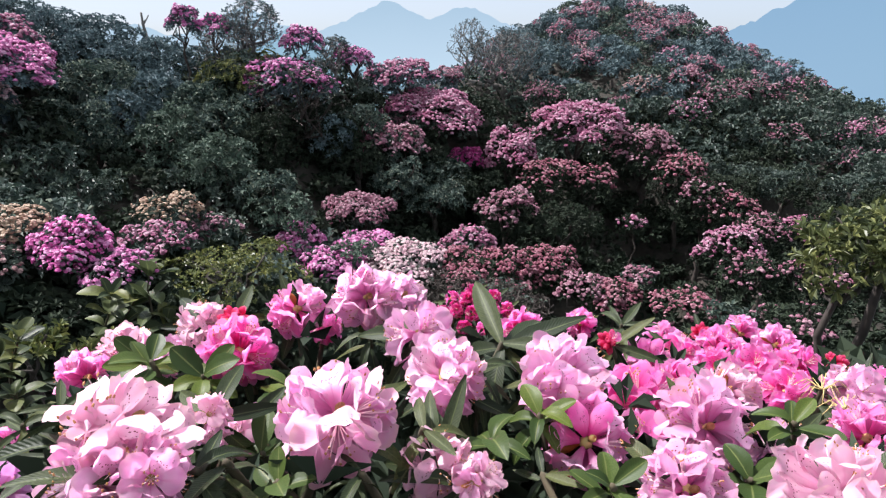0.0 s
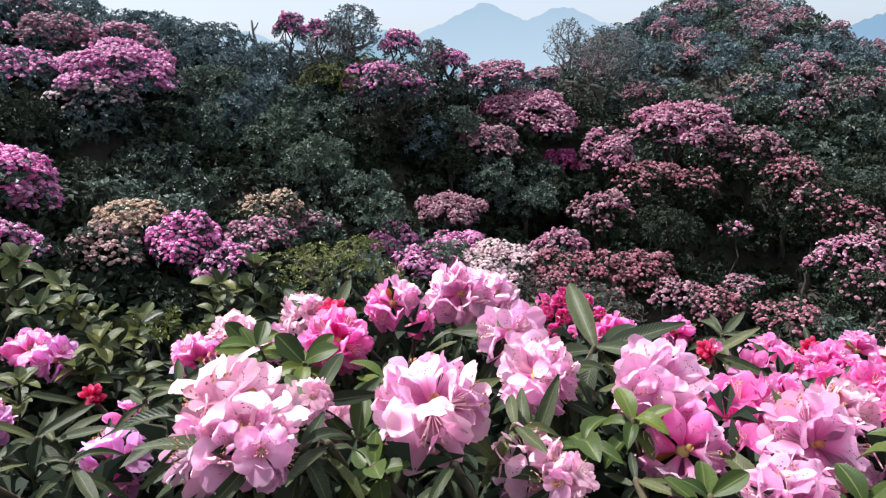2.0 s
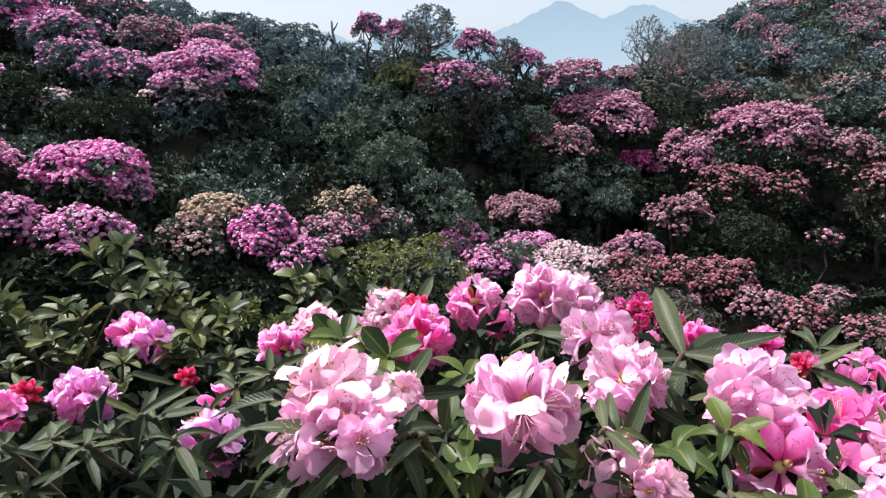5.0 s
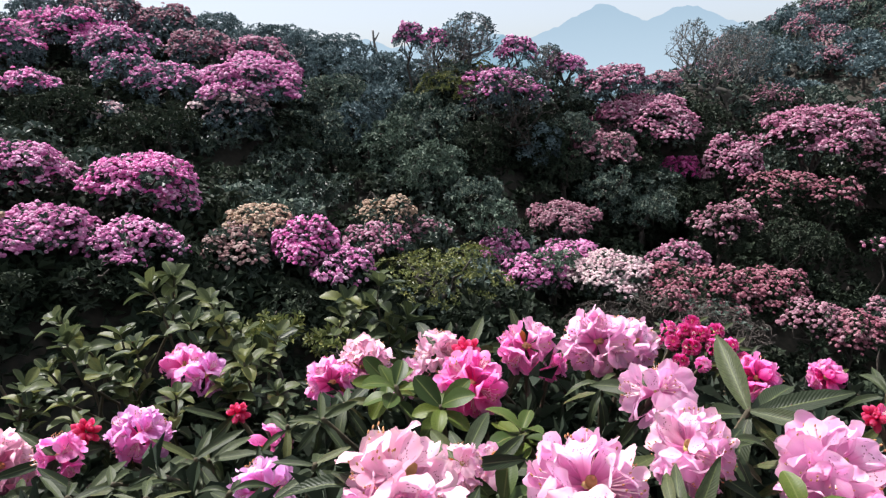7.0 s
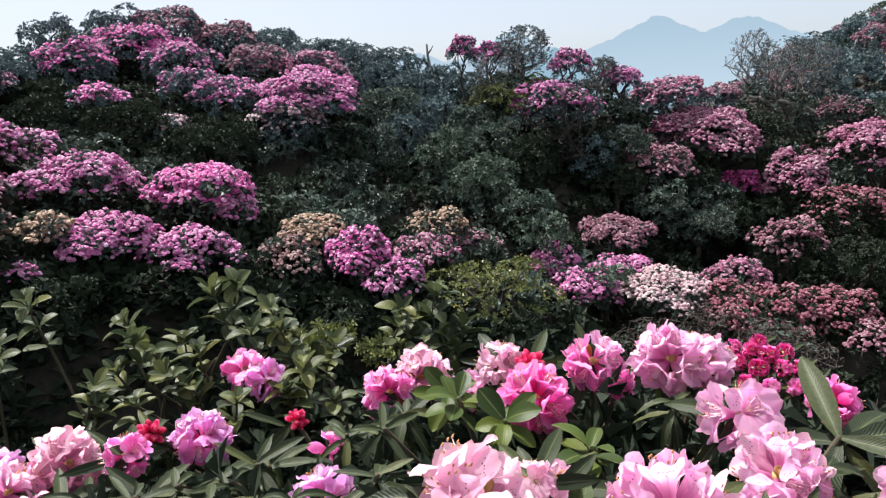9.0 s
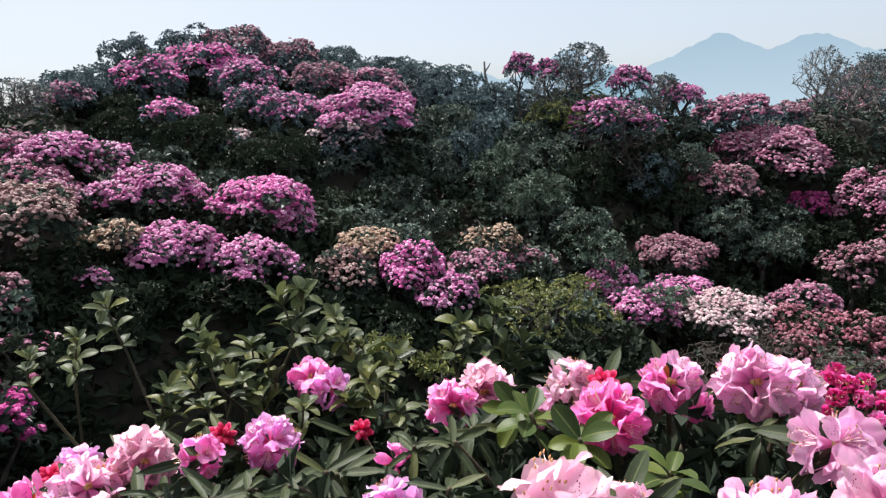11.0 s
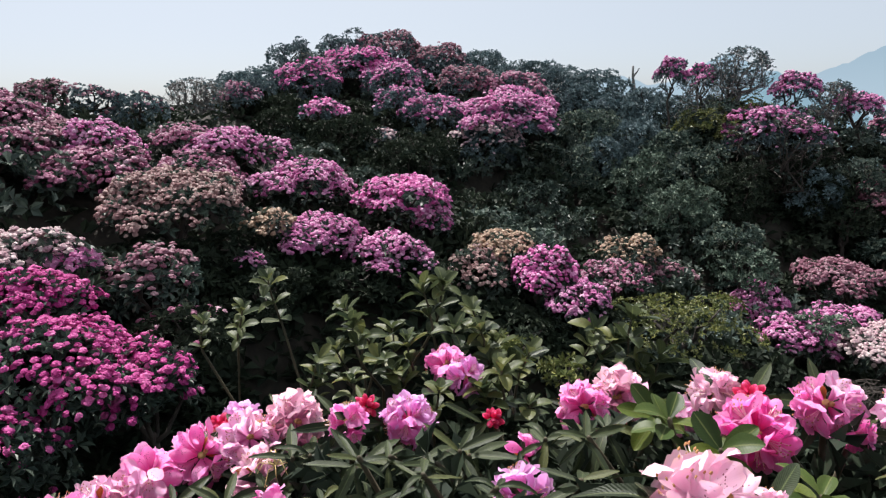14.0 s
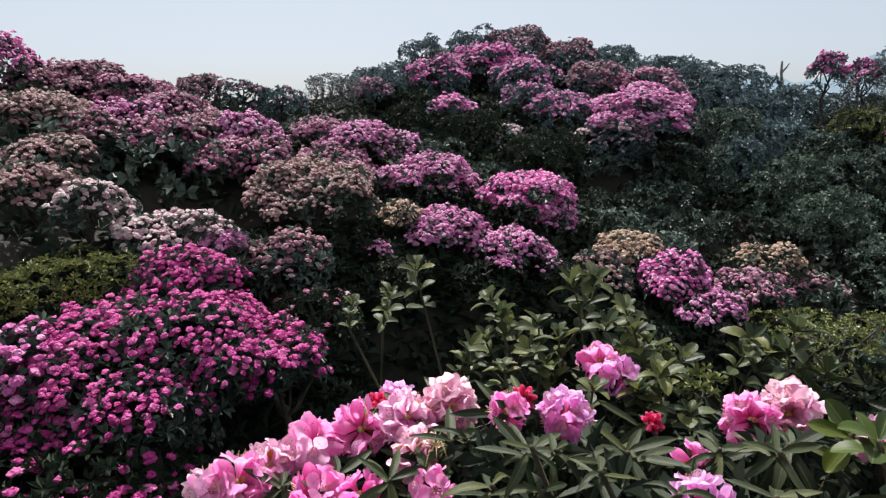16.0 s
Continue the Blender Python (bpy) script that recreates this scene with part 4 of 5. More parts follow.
def petal_grid(rng, turn, opened):
    """One broad, ruffled lobe of a flower: narrow in the tube, wide and notched at the rim."""
    us, vs = np.linspace(-1, 1, 9), np.linspace(0, 1, 10)
    long, end = 0.62 * rng.uniform(0.9, 1.1), (0.85 - 0.75 * opened) + rng.uniform(-0.22, 0.22)
    p1, p2, p3 = rng.uniform(0, 6, 3)
    tilt, roll = rng.uniform(0.03, 0.09), rng.uniform(-0.12, 0.12)
    co, uv = [], []
    for v in vs:
        for u in us:
            w = max(0.0, (v - 0.3) / 0.7)
            k = w * (1 - 0.30 * abs(u) ** 2.6 - 0.07 * math.exp(-(u / 0.2) ** 2) * w)      # rounded, notched tip
            r, z = 0.05 + 0.09 * min(1, v / 0.3), 0.34 * min(1, v / 0.3)
            steps = 6
            for q in range(steps):                                                         # the lobe bends outwards
                el = 1.25 + (end - 1.25) * ((q + 0.5) / steps * k) ** 0.55 if k > 0 else 1.25
                r += math.cos(el) * long * k / steps
                z += math.sin(el) * long * k / steps
            half = 0.09 + 0.185 * math.sin(math.pi * min(1.0, 0.12 + 0.62 * k)) * min(1, k * 2.2)
            b = min(1, w / 0.35)
            a = turn + u * 0.63 + roll * w
            tube_x, tube_y = r * math.cos(a), r * math.sin(a)
            flat_x = r * math.cos(turn + roll * w) - u * half * math.sin(turn)
            flat_y = r * math.sin(turn + roll * w) + u * half * math.cos(turn)
            z += k * k * (0.055 * math.sin(4 * u + p1) + 0.035 * abs(u) * math.sin(9 * u + 6 * k + p2) + 0.02 * math.sin(13 * k + p3) * abs(u))
            z += tilt * u * w - 0.05 * k * (1 - abs(u)) ** 2
            co.append((tube_x + (flat_x - tube_x) * b, tube_y + (flat_y - tube_y) * b, z))
            uv.append((0.5 + 0.5 * u, v))
    n = len(us)
    f = [(i * n + j, i * n + j + 1, (i + 1) * n + j + 1, (i + 1) * n + j) for i in range(len(vs) - 1) for j in range(n - 1)]
    return co, uv, f


def floret_mesh(kind, seed, opened):
    """One five-lobed funnel flower that opens along +z, one unit from foot to rim, with its stamens."""
    rng = np.random.default_rng(seed)
    co, uv, f = [], [], []
    if opened < 0.3:                        # a closed, swollen bud
        na, ns = 20, 7
        for i in range(ns):
            for j in range(na + 1):
                a, s = 2 * math.pi * j / na, i / (ns - 1)
                rad = 0.045 + 0.19 * math.sin(math.pi * s ** 1.2 * 0.93) * (1 + 0.12 * abs(math.cos(2.5 * a + 1.5 * s)))
                co.append((rad * math.cos(a), rad * math.sin(a), 0.92 * s))
                uv.append((5 * j / na + 0.5, s))
        n = na + 1
        f = [(i * n + j, i * n + j + 1, (i + 1) * n + j + 1, (i + 1) * n + j) for i in range(ns - 1) for j in range(na)]
    else:
        for k in range(5):
            c, t, g = petal_grid(rng, k * 1.2566 + rng.uniform(-0.09, 0.09), opened)
            o = len(co)
            co += c
            uv += [(x + k, y) for x, y in t]
            f += [tuple(o + q for q in face) for face in g]
    slots = [0] * len(f)
    for i in range(8 if opened > 0.6 else 0):
        a = i * 0.785 + rng.uniform(-0.2, 0.2)
        q, tip = rng.uniform(0.08, 0.22), rng.uniform(0.6, 0.82)
        v, g = tube([(0, 0, 0.05), (q * 0.4 * math.cos(a), q * 0.4 * math.sin(a), tip * 0.5), (q * math.cos(a), q * math.sin(a), tip)], [0.010, 0.009, 0.008], 3)
        o = len(co)
        co += [tuple(p) for p in v]
        uv += [(0, 0)] * len(v)
        f += [(o + t[0], o + t[1], o + t[2], o + t[2]) for t in g]
        slots += [1] * len(g)
        v, g = tube([(q * math.cos(a), q * math.sin(a), tip), (q * math.cos(a), q * math.sin(a) + 0.03, tip + 0.03)], [0.019, 0.017], 4)
        o = len(co)
        co += [tuple(p) for p in v]
        uv += [(0, 0)] * len(v)
        f += [(o + t[0], o + t[1], o + t[2], o + t[2]) for t in g]
        slots += [2] * len(g)
    tri = []
    sl = []
    for q, s in zip(f, slots):
        tri.append(q[:3]), sl.append(s)
        if q[2] != q[3]:
            tri.append((q[0], q[2], q[3])), sl.append(s)
    return build("floret", np.array(co), np.array(tri), [PETAL[kind], STAMEN, ANTHER], sl, np.array(uv), True)


FLORETS = {k: [floret_mesh(k, 10 * i + n, o) for n, o in enumerate((1.0, 0.9, 1.1, 0.8))] for i, k in enumerate(PETAL)}
BUDS = {k: floret_mesh(k, 90, 0.12) for k in ("hot", "red", "pink", "amber", "straw")}


def ball(radius):
    bm = bmesh.new()
    bmesh.ops.create_icosphere(bm, subdivisions=1, radius=radius)
    v = np.array([p.co[:] for p in bm.verts])
    f = np.array([[q.index for q in t.verts] for t in bm.faces])
    bm.free()
    return v, f


CORE = build("flower_head", *ball(0.011), [BUD], smooth=True)
SMALL_CORE = build("flower_head", *ball(0.005), [BUD], smooth=True)


def aim(place, direction, spin, size):
    """A pose with +z along a direction."""
    q = Vector(direction).to_track_quat("Z", "Y")
    return Matrix.Translation(place) @ q.to_matrix().to_4x4() @ Matrix.Rotation(spin, 4, "Z") @ Matrix.Diagonal((size, size, size, 1))


def set_leaf(parent, where, outward, normal, length, kind, rng):
    x = Vector(outward).normalized()
    y = Vector(normal).cross(x).normalized()
    z = x.cross(y)
    m = Matrix((x, y, z)).transposed().to_4x4()
    ob = part("leaf", BLADES[kind][rng.integers(0, 4)], parent)
    w = length * rng.uniform(0.85, 1.2)
    ob.matrix_basis = Matrix.Translation(where) @ m @ Matrix.Diagonal((length, w, length, 1))


def flower_head(bush, origin, row, rng, leaf_kind="long"):
    """A rounded truss of florets on its stem, with a collar of leaves."""
    kind, x, y, z, wide = row
    place = Vector((x, y, z)) - origin
    face = Vector((-x * 0.35 + rng.normal(0, 0.22), -y * 0.35 + rng.normal(0, 0.22), 0.0)) / max(0.5, math.hypot(x, y) * 0.5) + Vector((0, 0, 0.62))
    face.normalize()
    back = place - face * wide * 0.16
    head = part("flower_head", CORE if kind != "red" else SMALL_CORE, bush, f"{ {'pale': 'pale pink', 'pink': 'clear pink', 'hot': 'bright magenta-pink', 'peach': 'fading peach-pink', 'lilac': 'lilac-pink', 'crimson': 'crimson', 'red': 'deep red budding'}[kind]} flower head")
    head.location = back
    large = wide > 0.12 or kind == "red"
    upper, lower = (7, 7) if large else (5, 4)  # one floret in the middle, a ring round it, the rest below
    count = upper + lower
    ring = rng.uniform(0.28, 0.46) if not large else rng.uniform(0.36, 0.5)
    scale = wide * {"pale": 0.49, "peach": 0.49, "red": 0.4}.get(kind, 0.45) * (1 if large else 1.15)
    turn = face.to_track_quat("Z", "Y").to_matrix()
    for i in range(count):
        hollow = i == 0 and large and kind in ("pale", "peach", "pink")      # open trusses show the scaly bud in their middle
        c = 0.95 if i == 0 else ring - 0.12 * (i % 2) if i < upper else -0.12 - 0.4 * ((i * 7) % 5) / 5
        a, q = (i * 6.283 / (upper - 1) if i < upper else i * 6.283 / lower) + rng.uniform(-0.22, 0.22), math.sqrt(max(0, 1 - c * c))
        if kind == "red":                       # unopened buds stand close together, right up to the top
            c = 0.95 - 0.9 * i / count
            q = math.sqrt(1 - c * c)
        d = turn @ Vector((q * math.cos(a), q * math.sin(a), c)) + Vector(rng.normal(0, 0.08, 3))
        bud = kind in BUDS and rng.random() < (0.97 if kind == "red" else 0.16)
        wilted = kind in ("pale", "peach", "pink") and i >= upper and rng.random() < 0.15
        mesh = BUDS["amber"] if wilted else BUDS["straw"] if hollow else BUDS[kind] if bud else FLORETS[kind if rng.random() > (0.35 if kind == "hot" else 0.14) else {"pale": "peach", "pink": "pale", "hot": "pink", "peach": "pale", "lilac": "pink", "crimson": "hot", "red": "hot"}[kind]][rng.integers(0, 4)]
        ob = part("floret", mesh, head)
        inward = d.to_track_quat("Z", "Y").to_matrix().transposed() @ face      # the freckled lobe stands towards the middle of the truss
        ob.matrix_basis = aim(d * wide * (0.03 if kind in ("pale", "peach") else 0.07), d, math.atan2(inward.y, inward.x) - 1.2566 + rng.uniform(-0.4, 0.4), scale * rng.uniform(0.9, 1.15) * (0.7 if wilted else 0.34 if hollow else 1))
    stem = tube(bent((0, 0, 0.02), back, rng, 0.18, 6, 0.05), np.linspace(0.014, 0.006, 6), 6)
    part("stem", build("stem", *stem, [TWIG], smooth=True), bush)
    for i in range(6):
        a = i * 2 * math.pi / 6 + rng.uniform(-0.3, 0.3)
        out = turn @ Vector((math.cos(a), math.sin(a), rng.uniform(-0.75, -0.1)))
        set_leaf(bush, back - face * rng.uniform(0.01, 0.04), out, face, rng.uniform(0.09, 0.13), leaf_kind, rng)


def whorl(bush, origin, row, rng):
    """A shoot that ends in a star of leaves round a bud."""
    kind, x, y, z, length = row
    place = Vector((x, y, z)) - origin
    up = Vector((-x * 0.25 + rng.normal(0, 0.2), -y * 0.25 + rng.normal(0, 0.2), 0.9)).normalized()
    part("stem", build("stem", *tube(bent((0, 0, 0.02), place, rng, 0.18, 6, 0.04), np.linspace(0.012, 0.005, 6), 6), [TWIG], smooth=True), bush)
    turn = up.to_track_quat("Z", "Y").to_matrix()
    for i in range(8):
        a = i * 2.39996 + rng.uniform(-0.2, 0.2)
        rise = 0.75 - 0.13 * i + rng.uniform(-0.15, 0.15) if kind != "long" else 0.15 - 0.11 * i + rng.uniform(-0.15, 0.15)
        set_leaf(bush, place - up * 0.004 * i, turn @ Vector((math.cos(a), math.sin(a), rise)), up, length * rng.uniform(0.75, 1.15), kind, rng)


def leafy_shoot(shrub, origin, row, rng):
    """An upright twig with small rounded leaves all along its upper part."""
    x, y, z, length, size = row
    tip = Vector((x, y, z)) - origin
    lean = Vector((rng.normal(0, 0.3), rng.normal(0, 0.3), 1)).normalized()
    low = tip - lean * length
    line = np.vstack([bent((0, 0, 0.02), low, rng, 0.2, 5)[:-1], bent(low, tip, rng, 0.1, 4)])
    part("stem", build("stem", *tube(line, np.linspace(0.008, 0.003, len(line)), 5), [TWIG], smooth=True), shrub)
    turn = lean.to_track_quat("Z", "Y").to_matrix()
    for tier, (count, at, lift, share) in enumerate(((4, 0.0, 1.3, 1.0), (4, 0.12, 0.6, 1.25), (4, 0.5, 0.75, 1.2), (3, 0.85, 0.5, 1.1))):
        for i in range(count):                  # whorls of leaves, closest together at the tip
            a = i * 6.283 / count + tier * 0.6 + rng.uniform(-0.3, 0.3)
            rise = lift + rng.uniform(-0.3, 0.3)
            set_leaf(shrub, tip - lean * length * (at + rng.uniform(0, 0.06)), turn @ Vector((math.cos(a), math.sin(a), rise)), lean, size * share * rng.uniform(0.75, 1.1), "small", rng)


def flowering_bush(label, foot, heads, whorls, seed):
    rng = np.random.default_rng(seed)
    origin = Vector((foot[0], foot[1], ground_height(*foot)))
    bush = thing("rhododendron_bush", origin, label, "bush", "flowering bushes in front")
    for row in heads:
        flower_head(bush, origin, row, rng)
    for row in whorls:
        whorl(bush, origin, row, rng)
    # leaves inside the bush, its inner shade put into their colour
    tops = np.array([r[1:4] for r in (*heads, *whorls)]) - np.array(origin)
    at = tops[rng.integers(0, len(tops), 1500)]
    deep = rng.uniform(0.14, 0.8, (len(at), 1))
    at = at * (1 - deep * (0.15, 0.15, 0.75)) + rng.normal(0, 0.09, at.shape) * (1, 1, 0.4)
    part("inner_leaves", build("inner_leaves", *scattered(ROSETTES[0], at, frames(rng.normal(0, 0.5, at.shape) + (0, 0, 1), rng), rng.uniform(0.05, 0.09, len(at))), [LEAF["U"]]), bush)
    return bush


def small_shrub(label, foot, shoots, seed):
    rng = np.random.default_rng(seed)
    origin = Vector((foot[0], foot[1], ground_height(*foot)))
    shrub = thing("leafy_shrub", origin, label, "shrub", "leafy shrubs in front")
    for row in shoots:
        leafy_shoot(shrub, origin, row, rng)
    return shrub


# ---- flower heads (colour, place, width) and leaf stars (kind, place, leaf length) ----
HEADS_MIDDLE = [
    ("pale", -0.129, 0.660, -0.396, 0.150),
    ("peach", -0.300, 0.551, -0.345, 0.138),
    ("pale", -0.318, 0.500, -0.366, 0.088),
    ("pale", -0.262, 0.500, -0.366, 0.072),
    ("pale", -0.008, 0.884, -0.466, 0.140),
    ("pale", -0.040, 1.047, -0.473, 0.117),
    ("pale", -0.166, 1.248, -0.486, 0.149),
    ("pale", -0.087, 1.323, -0.509, 0.132),
    ("pink", -0.314, 1.262, -0.518, 0.133),
    ("hot", -0.397, 1.147, -0.543, 0.151),
    ("peach", -0.508, 1.244, -0.545, 0.108),
    ("red", -0.442, 1.239, -0.534, 0.084),
    ("hot", -0.273, 1.346, -0.604, 0.078),
    ("peach", -0.010, 0.686, -0.501, 0.100),
    ("peach", 0.045, 0.655, -0.491, 0.065),
    ("peach", -0.289, 0.680, -0.420, 0.062),
    ("pale", -0.326, 0.931, -0.591, 0.066),
    ("peach", -0.290, 0.756, -0.497, 0.062),
    ("pale", -0.588, 1.237, -0.612, 0.085),
]
HEADS_RIGHT = [
    ("pale", 0.204, 0.911, -0.481, 0.158),
    ("pink", 0.213, 0.809, -0.547, 0.146),
    ("hot", 0.394, 1.070, -0.624, 0.161),
    ("pale", 0.431, 0.898, -0.575, 0.169),
    ("pale", 0.328, 0.705, -0.545, 0.130),
    ("peach", 0.413, 0.588, -0.455, 0.139),
    ("hot", 0.283, 0.870, -0.646, 0.082),
    ("red", 0.386, 1.359, -0.639, 0.07),
    ("peach", 0.645, 1.274, -0.722, 0.153),
    ("hot", 0.794, 1.311, -0.735, 0.131),
    ("pale", 0.900, 1.255, -0.711, 0.151),
    ("pink", 0.753, 0.983, -0.653, 0.141),
    ("hot", 0.341, 0.961, -0.633, 0.108),
    ("pale", 0.588, 0.738, -0.566, 0.109),
    ("pale", 0.568, 0.915, -0.635, 0.104),
]
HEADS_FAR_RIGHT = [
    ("pink", 0.590, 1.659, -0.839, 0.147),
    ("hot", 0.799, 1.933, -0.956, 0.161),
    ("hot", 0.984, 2.066, -1.006, 0.186),
    ("hot", 0.951, 1.765, -0.906, 0.160),
    ("red", 1.047, 2.363, -1.076, 0.10),
    ("pink", 1.194, 2.085, -0.993, 0.173),
    ("hot", 1.121, 1.784, -0.922, 0.150),
    ("red", 1.252, 1.823, -0.932, 0.08),
    ("hot", 1.050, 1.381, -0.774, 0.131),
    ("hot", 0.621, 1.481, -0.814, 0.133),
    ("pink", 1.265, 2.474, -1.131, 0.180),
    ("hot", 0.809, 1.718, -0.897, 0.144),
    ("hot", 0.301, 2.130, -0.950, 0.163),
    ("hot", 0.535, 2.282, -0.996, 0.139),
    ("pink", 0.849, 2.226, -1.041, 0.152),
]
HEADS_LEFT = [
    ("pink", -0.921, 1.461, -0.792, 0.167),
    ("peach", -0.883, 1.606, -0.800, 0.182),
    ("peach", -0.884, 1.597, -0.803, 0.139),
    ("lilac", -1.141, 0.987, -0.701, 0.148),
    ("hot", -1.160, 0.805, -0.645, 0.092),
    ("pink", -1.324, 1.336, -0.721, 0.146),
    ("lilac", -1.237, 1.332, -0.736, 0.112),
    ("red", -1.054, 1.219, -0.770, 0.075),
    ("pink", -0.881, 1.100, -0.755, 0.093),
    ("lilac", -0.717, 0.847, -0.671, 0.116),
    ("red", -1.223, 0.918, -0.669, 0.08),
]
HEADS_FAR_LEFT = [
    ("pink", -1.579, 0.542, -0.803, 0.164),
    ("pink", -1.531, 0.646, -0.788, 0.167),
    ("pale", -1.419, 0.709, -0.728, 0.161),
    ("peach", -1.379, 0.821, -0.723, 0.164),
    ("peach", -1.323, 0.662, -0.774, 0.151),
    ("pink", -1.541, 0.327, -0.810, 0.154),
    ("pale", -1.610, 0.425, -0.839, 0.139),
    ("hot", -1.377, 0.433, -0.797, 0.135),
    ("pink", -1.181, 0.600, -0.768, 0.095),
    ("red", -1.572, 0.723, -0.750, 0.08),
    ("lilac", -1.580, 0.797, -0.766, 0.133),
    ("hot", -1.288, 0.494, -0.780, 0.096),
    ("pale", -1.556, 0.262, -0.819, 0.113),
]
HEADS_CRIMSON = [
    ("crimson", 0.12, 3.15, -1.24, 0.085),
    ("crimson", 0.20, 3.13, -1.235, 0.09),
    ("crimson", 0.16, 3.24, -1.23, 0.085),
    ("crimson", 0.27, 3.20, -1.25, 0.085),
    ("crimson", 0.05, 3.22, -1.26, 0.08),
    ("crimson", 0.07, 3.09, -1.28, 0.08),
    ("crimson", 0.16, 3.05, -1.28, 0.085),
    ("crimson", 0.26, 3.08, -1.28, 0.08),
    ("crimson", 0.34, 3.14, -1.29, 0.08),
    ("crimson", 0.00, 3.15, -1.31, 0.075),
    ("crimson", 0.11, 2.99, -1.33, 0.075),
    ("hot", 0.21, 2.98, -1.33, 0.075),
    ("hot", 0.31, 3.03, -1.34, 0.075),
    ("crimson", 0.40, 3.11, -1.34, 0.07),
]
STARS_MIDDLE = [
    ("long", 0.114, 1.123, -0.535, 0.175),
    ("long", -0.145, 1.156, -0.531, 0.079),
    ("fresh", 0.143, 0.825, -0.509, 0.063),
    ("fresh", 0.066, 0.746, -0.500, 0.061),
    ("long", -0.222, 0.556, -0.399, 0.087),
    ("long", -0.243, 0.529, -0.389, 0.077),
    ("long", -0.655, 0.963, -0.578, 0.087),
    ("long", -0.025, 0.713, -0.461, 0.087),
    ("fresh", -0.537, 1.054, -0.539, 0.073),
    ("fresh", -0.435, 1.032, -0.556, 0.077),
    ("fresh", -0.179, 0.580, -0.441, 0.055),
    ("long", -0.089, 0.590, -0.438, 0.068),
    ("long", 0.061, 0.929, -0.485, 0.083),
    ("fresh", -0.279, 1.036, -0.585, 0.075),
    ("long", -0.534, 1.245, -0.610, 0.079),
    ("long", 0.046, 0.924, -0.502, 0.097),
    ("fresh", -0.243, 0.728, -0.508, 0.071),
]
STARS_RIGHT = [
    ("fresh", 0.495, 0.782, -0.496, 0.064),
    ("fresh", 0.207, 0.654, -0.502, 0.052),
    ("long", 0.322, 0.859, -0.607, 0.062),
    ("long", 0.132, 0.715, -0.531, 0.067),
    ("long", 0.400, 0.930, -0.645, 0.077),
    ("fresh", 0.416, 0.726, -0.548, 0.069),
    ("long", 0.512, 1.674, -0.739, 0.113),
    ("long", 0.863, 1.275, -0.722, 0.077),
]
STARS_LEFT = [
    ("long", -0.807, 1.065, -0.679, 0.107),
    ("long", -0.929, 0.947, -0.710, 0.108),
    ("long", -0.922, 0.827, -0.669, 0.098),
    ("long", -0.993, 0.765, -0.652, 0.084),
    ("long", -0.781, 1.198, -0.707, 0.102),
    ("long", -0.705, 1.144, -0.652, 0.103),
    ("fresh", -0.606, 1.165, -0.593, 0.070),
    ("long", -0.820, 0.674, -0.579, 0.073),
    ("long", -0.937, 0.633, -0.571, 0.082),
    ("long", -0.718, 0.751, -0.603, 0.086),
    ("long", -0.606, 0.843, -0.589, 0.090),
    ("long", -0.997, 0.876, -0.713, 0.108),
    ("long", -0.914, 0.894, -0.669, 0.103),
    ("long", -1.069, 0.760, -0.689, 0.106),
    ("long", -1.002, 0.599, -0.666, 0.094),
    ("long", -1.223, 0.740, -0.723, 0.102),
]
STARS_FAR_LEFT = [
    ("long", -1.248, 0.711, -0.723, 0.115),
    ("long", -1.229, 0.527, -0.738, 0.105),
    ("long", -0.906, 0.630, -0.642, 0.089),
    ("long", -1.359, 0.732, -0.749, 0.082),
    ("long", -1.494, 0.407, -0.835, 0.091),
    ("long", -1.403, 0.505, -0.801, 0.090),
]
SHRUB_TALL = [
    (-1.584, 1.527, -0.573, 0.198, 0.076),
    (-1.530, 1.580, -0.568, 0.183, 0.077),
    (-1.407, 1.589, -0.639, 0.164, 0.069),
    (-1.861, 1.409, -0.672, 0.162, 0.065),
    (-1.631, 1.169, -0.703, 0.125, 0.059),
    (-1.467, 1.201, -0.699, 0.123, 0.059),
    (-1.133, 1.364, -0.704, 0.127, 0.060),
    (-1.658, 1.308, -0.700, 0.134, 0.060),
    (-1.582, 1.064, -0.687, 0.116, 0.055),
    (-1.227, 1.195, -0.733, 0.119, 0.056),
    (-1.437, 1.063, -0.707, 0.114, 0.054),
    (-1.161, 1.314, -0.752, 0.110, 0.056),
    (-1.423, 1.225, -0.740, 0.125, 0.059),
]
SHRUB_MORE = [
    (-1.337, 1.627, -0.744, 0.150, 0.068),
    (-1.274, 1.633, -0.820, 0.150, 0.068),
    (-1.287, 1.760, -0.816, 0.139, 0.071),
    (-1.173, 1.323, -0.767, 0.127, 0.057),
    (-1.398, 1.476, -0.668, 0.158, 0.067),
    (-1.333, 1.529, -0.673, 0.142, 0.068),
    (-1.436, 1.291, -0.665, 0.130, 0.062),
    (-1.284, 1.517, -0.768, 0.142, 0.064),
    (-1.635, 1.244, -0.634, 0.147, 0.062),
]
SHRUB_MID = [
    (-1.625, 1.094, -0.744, 0.105, 0.054),
    (-1.040, 1.370, -0.788, 0.111, 0.057),
    (-1.376, 1.323, -0.809, 0.115, 0.059),
    (-1.684, 1.478, -0.732, 0.160, 0.072),
]
SHRUB_THIN = [
    (-2.194, 1.318, -0.598, 0.22, 0.072),
    (-2.382, 1.142, -0.759, 0.13, 0.052),
    (-2.269, 1.245, -0.717, 0.18, 0.062),
]
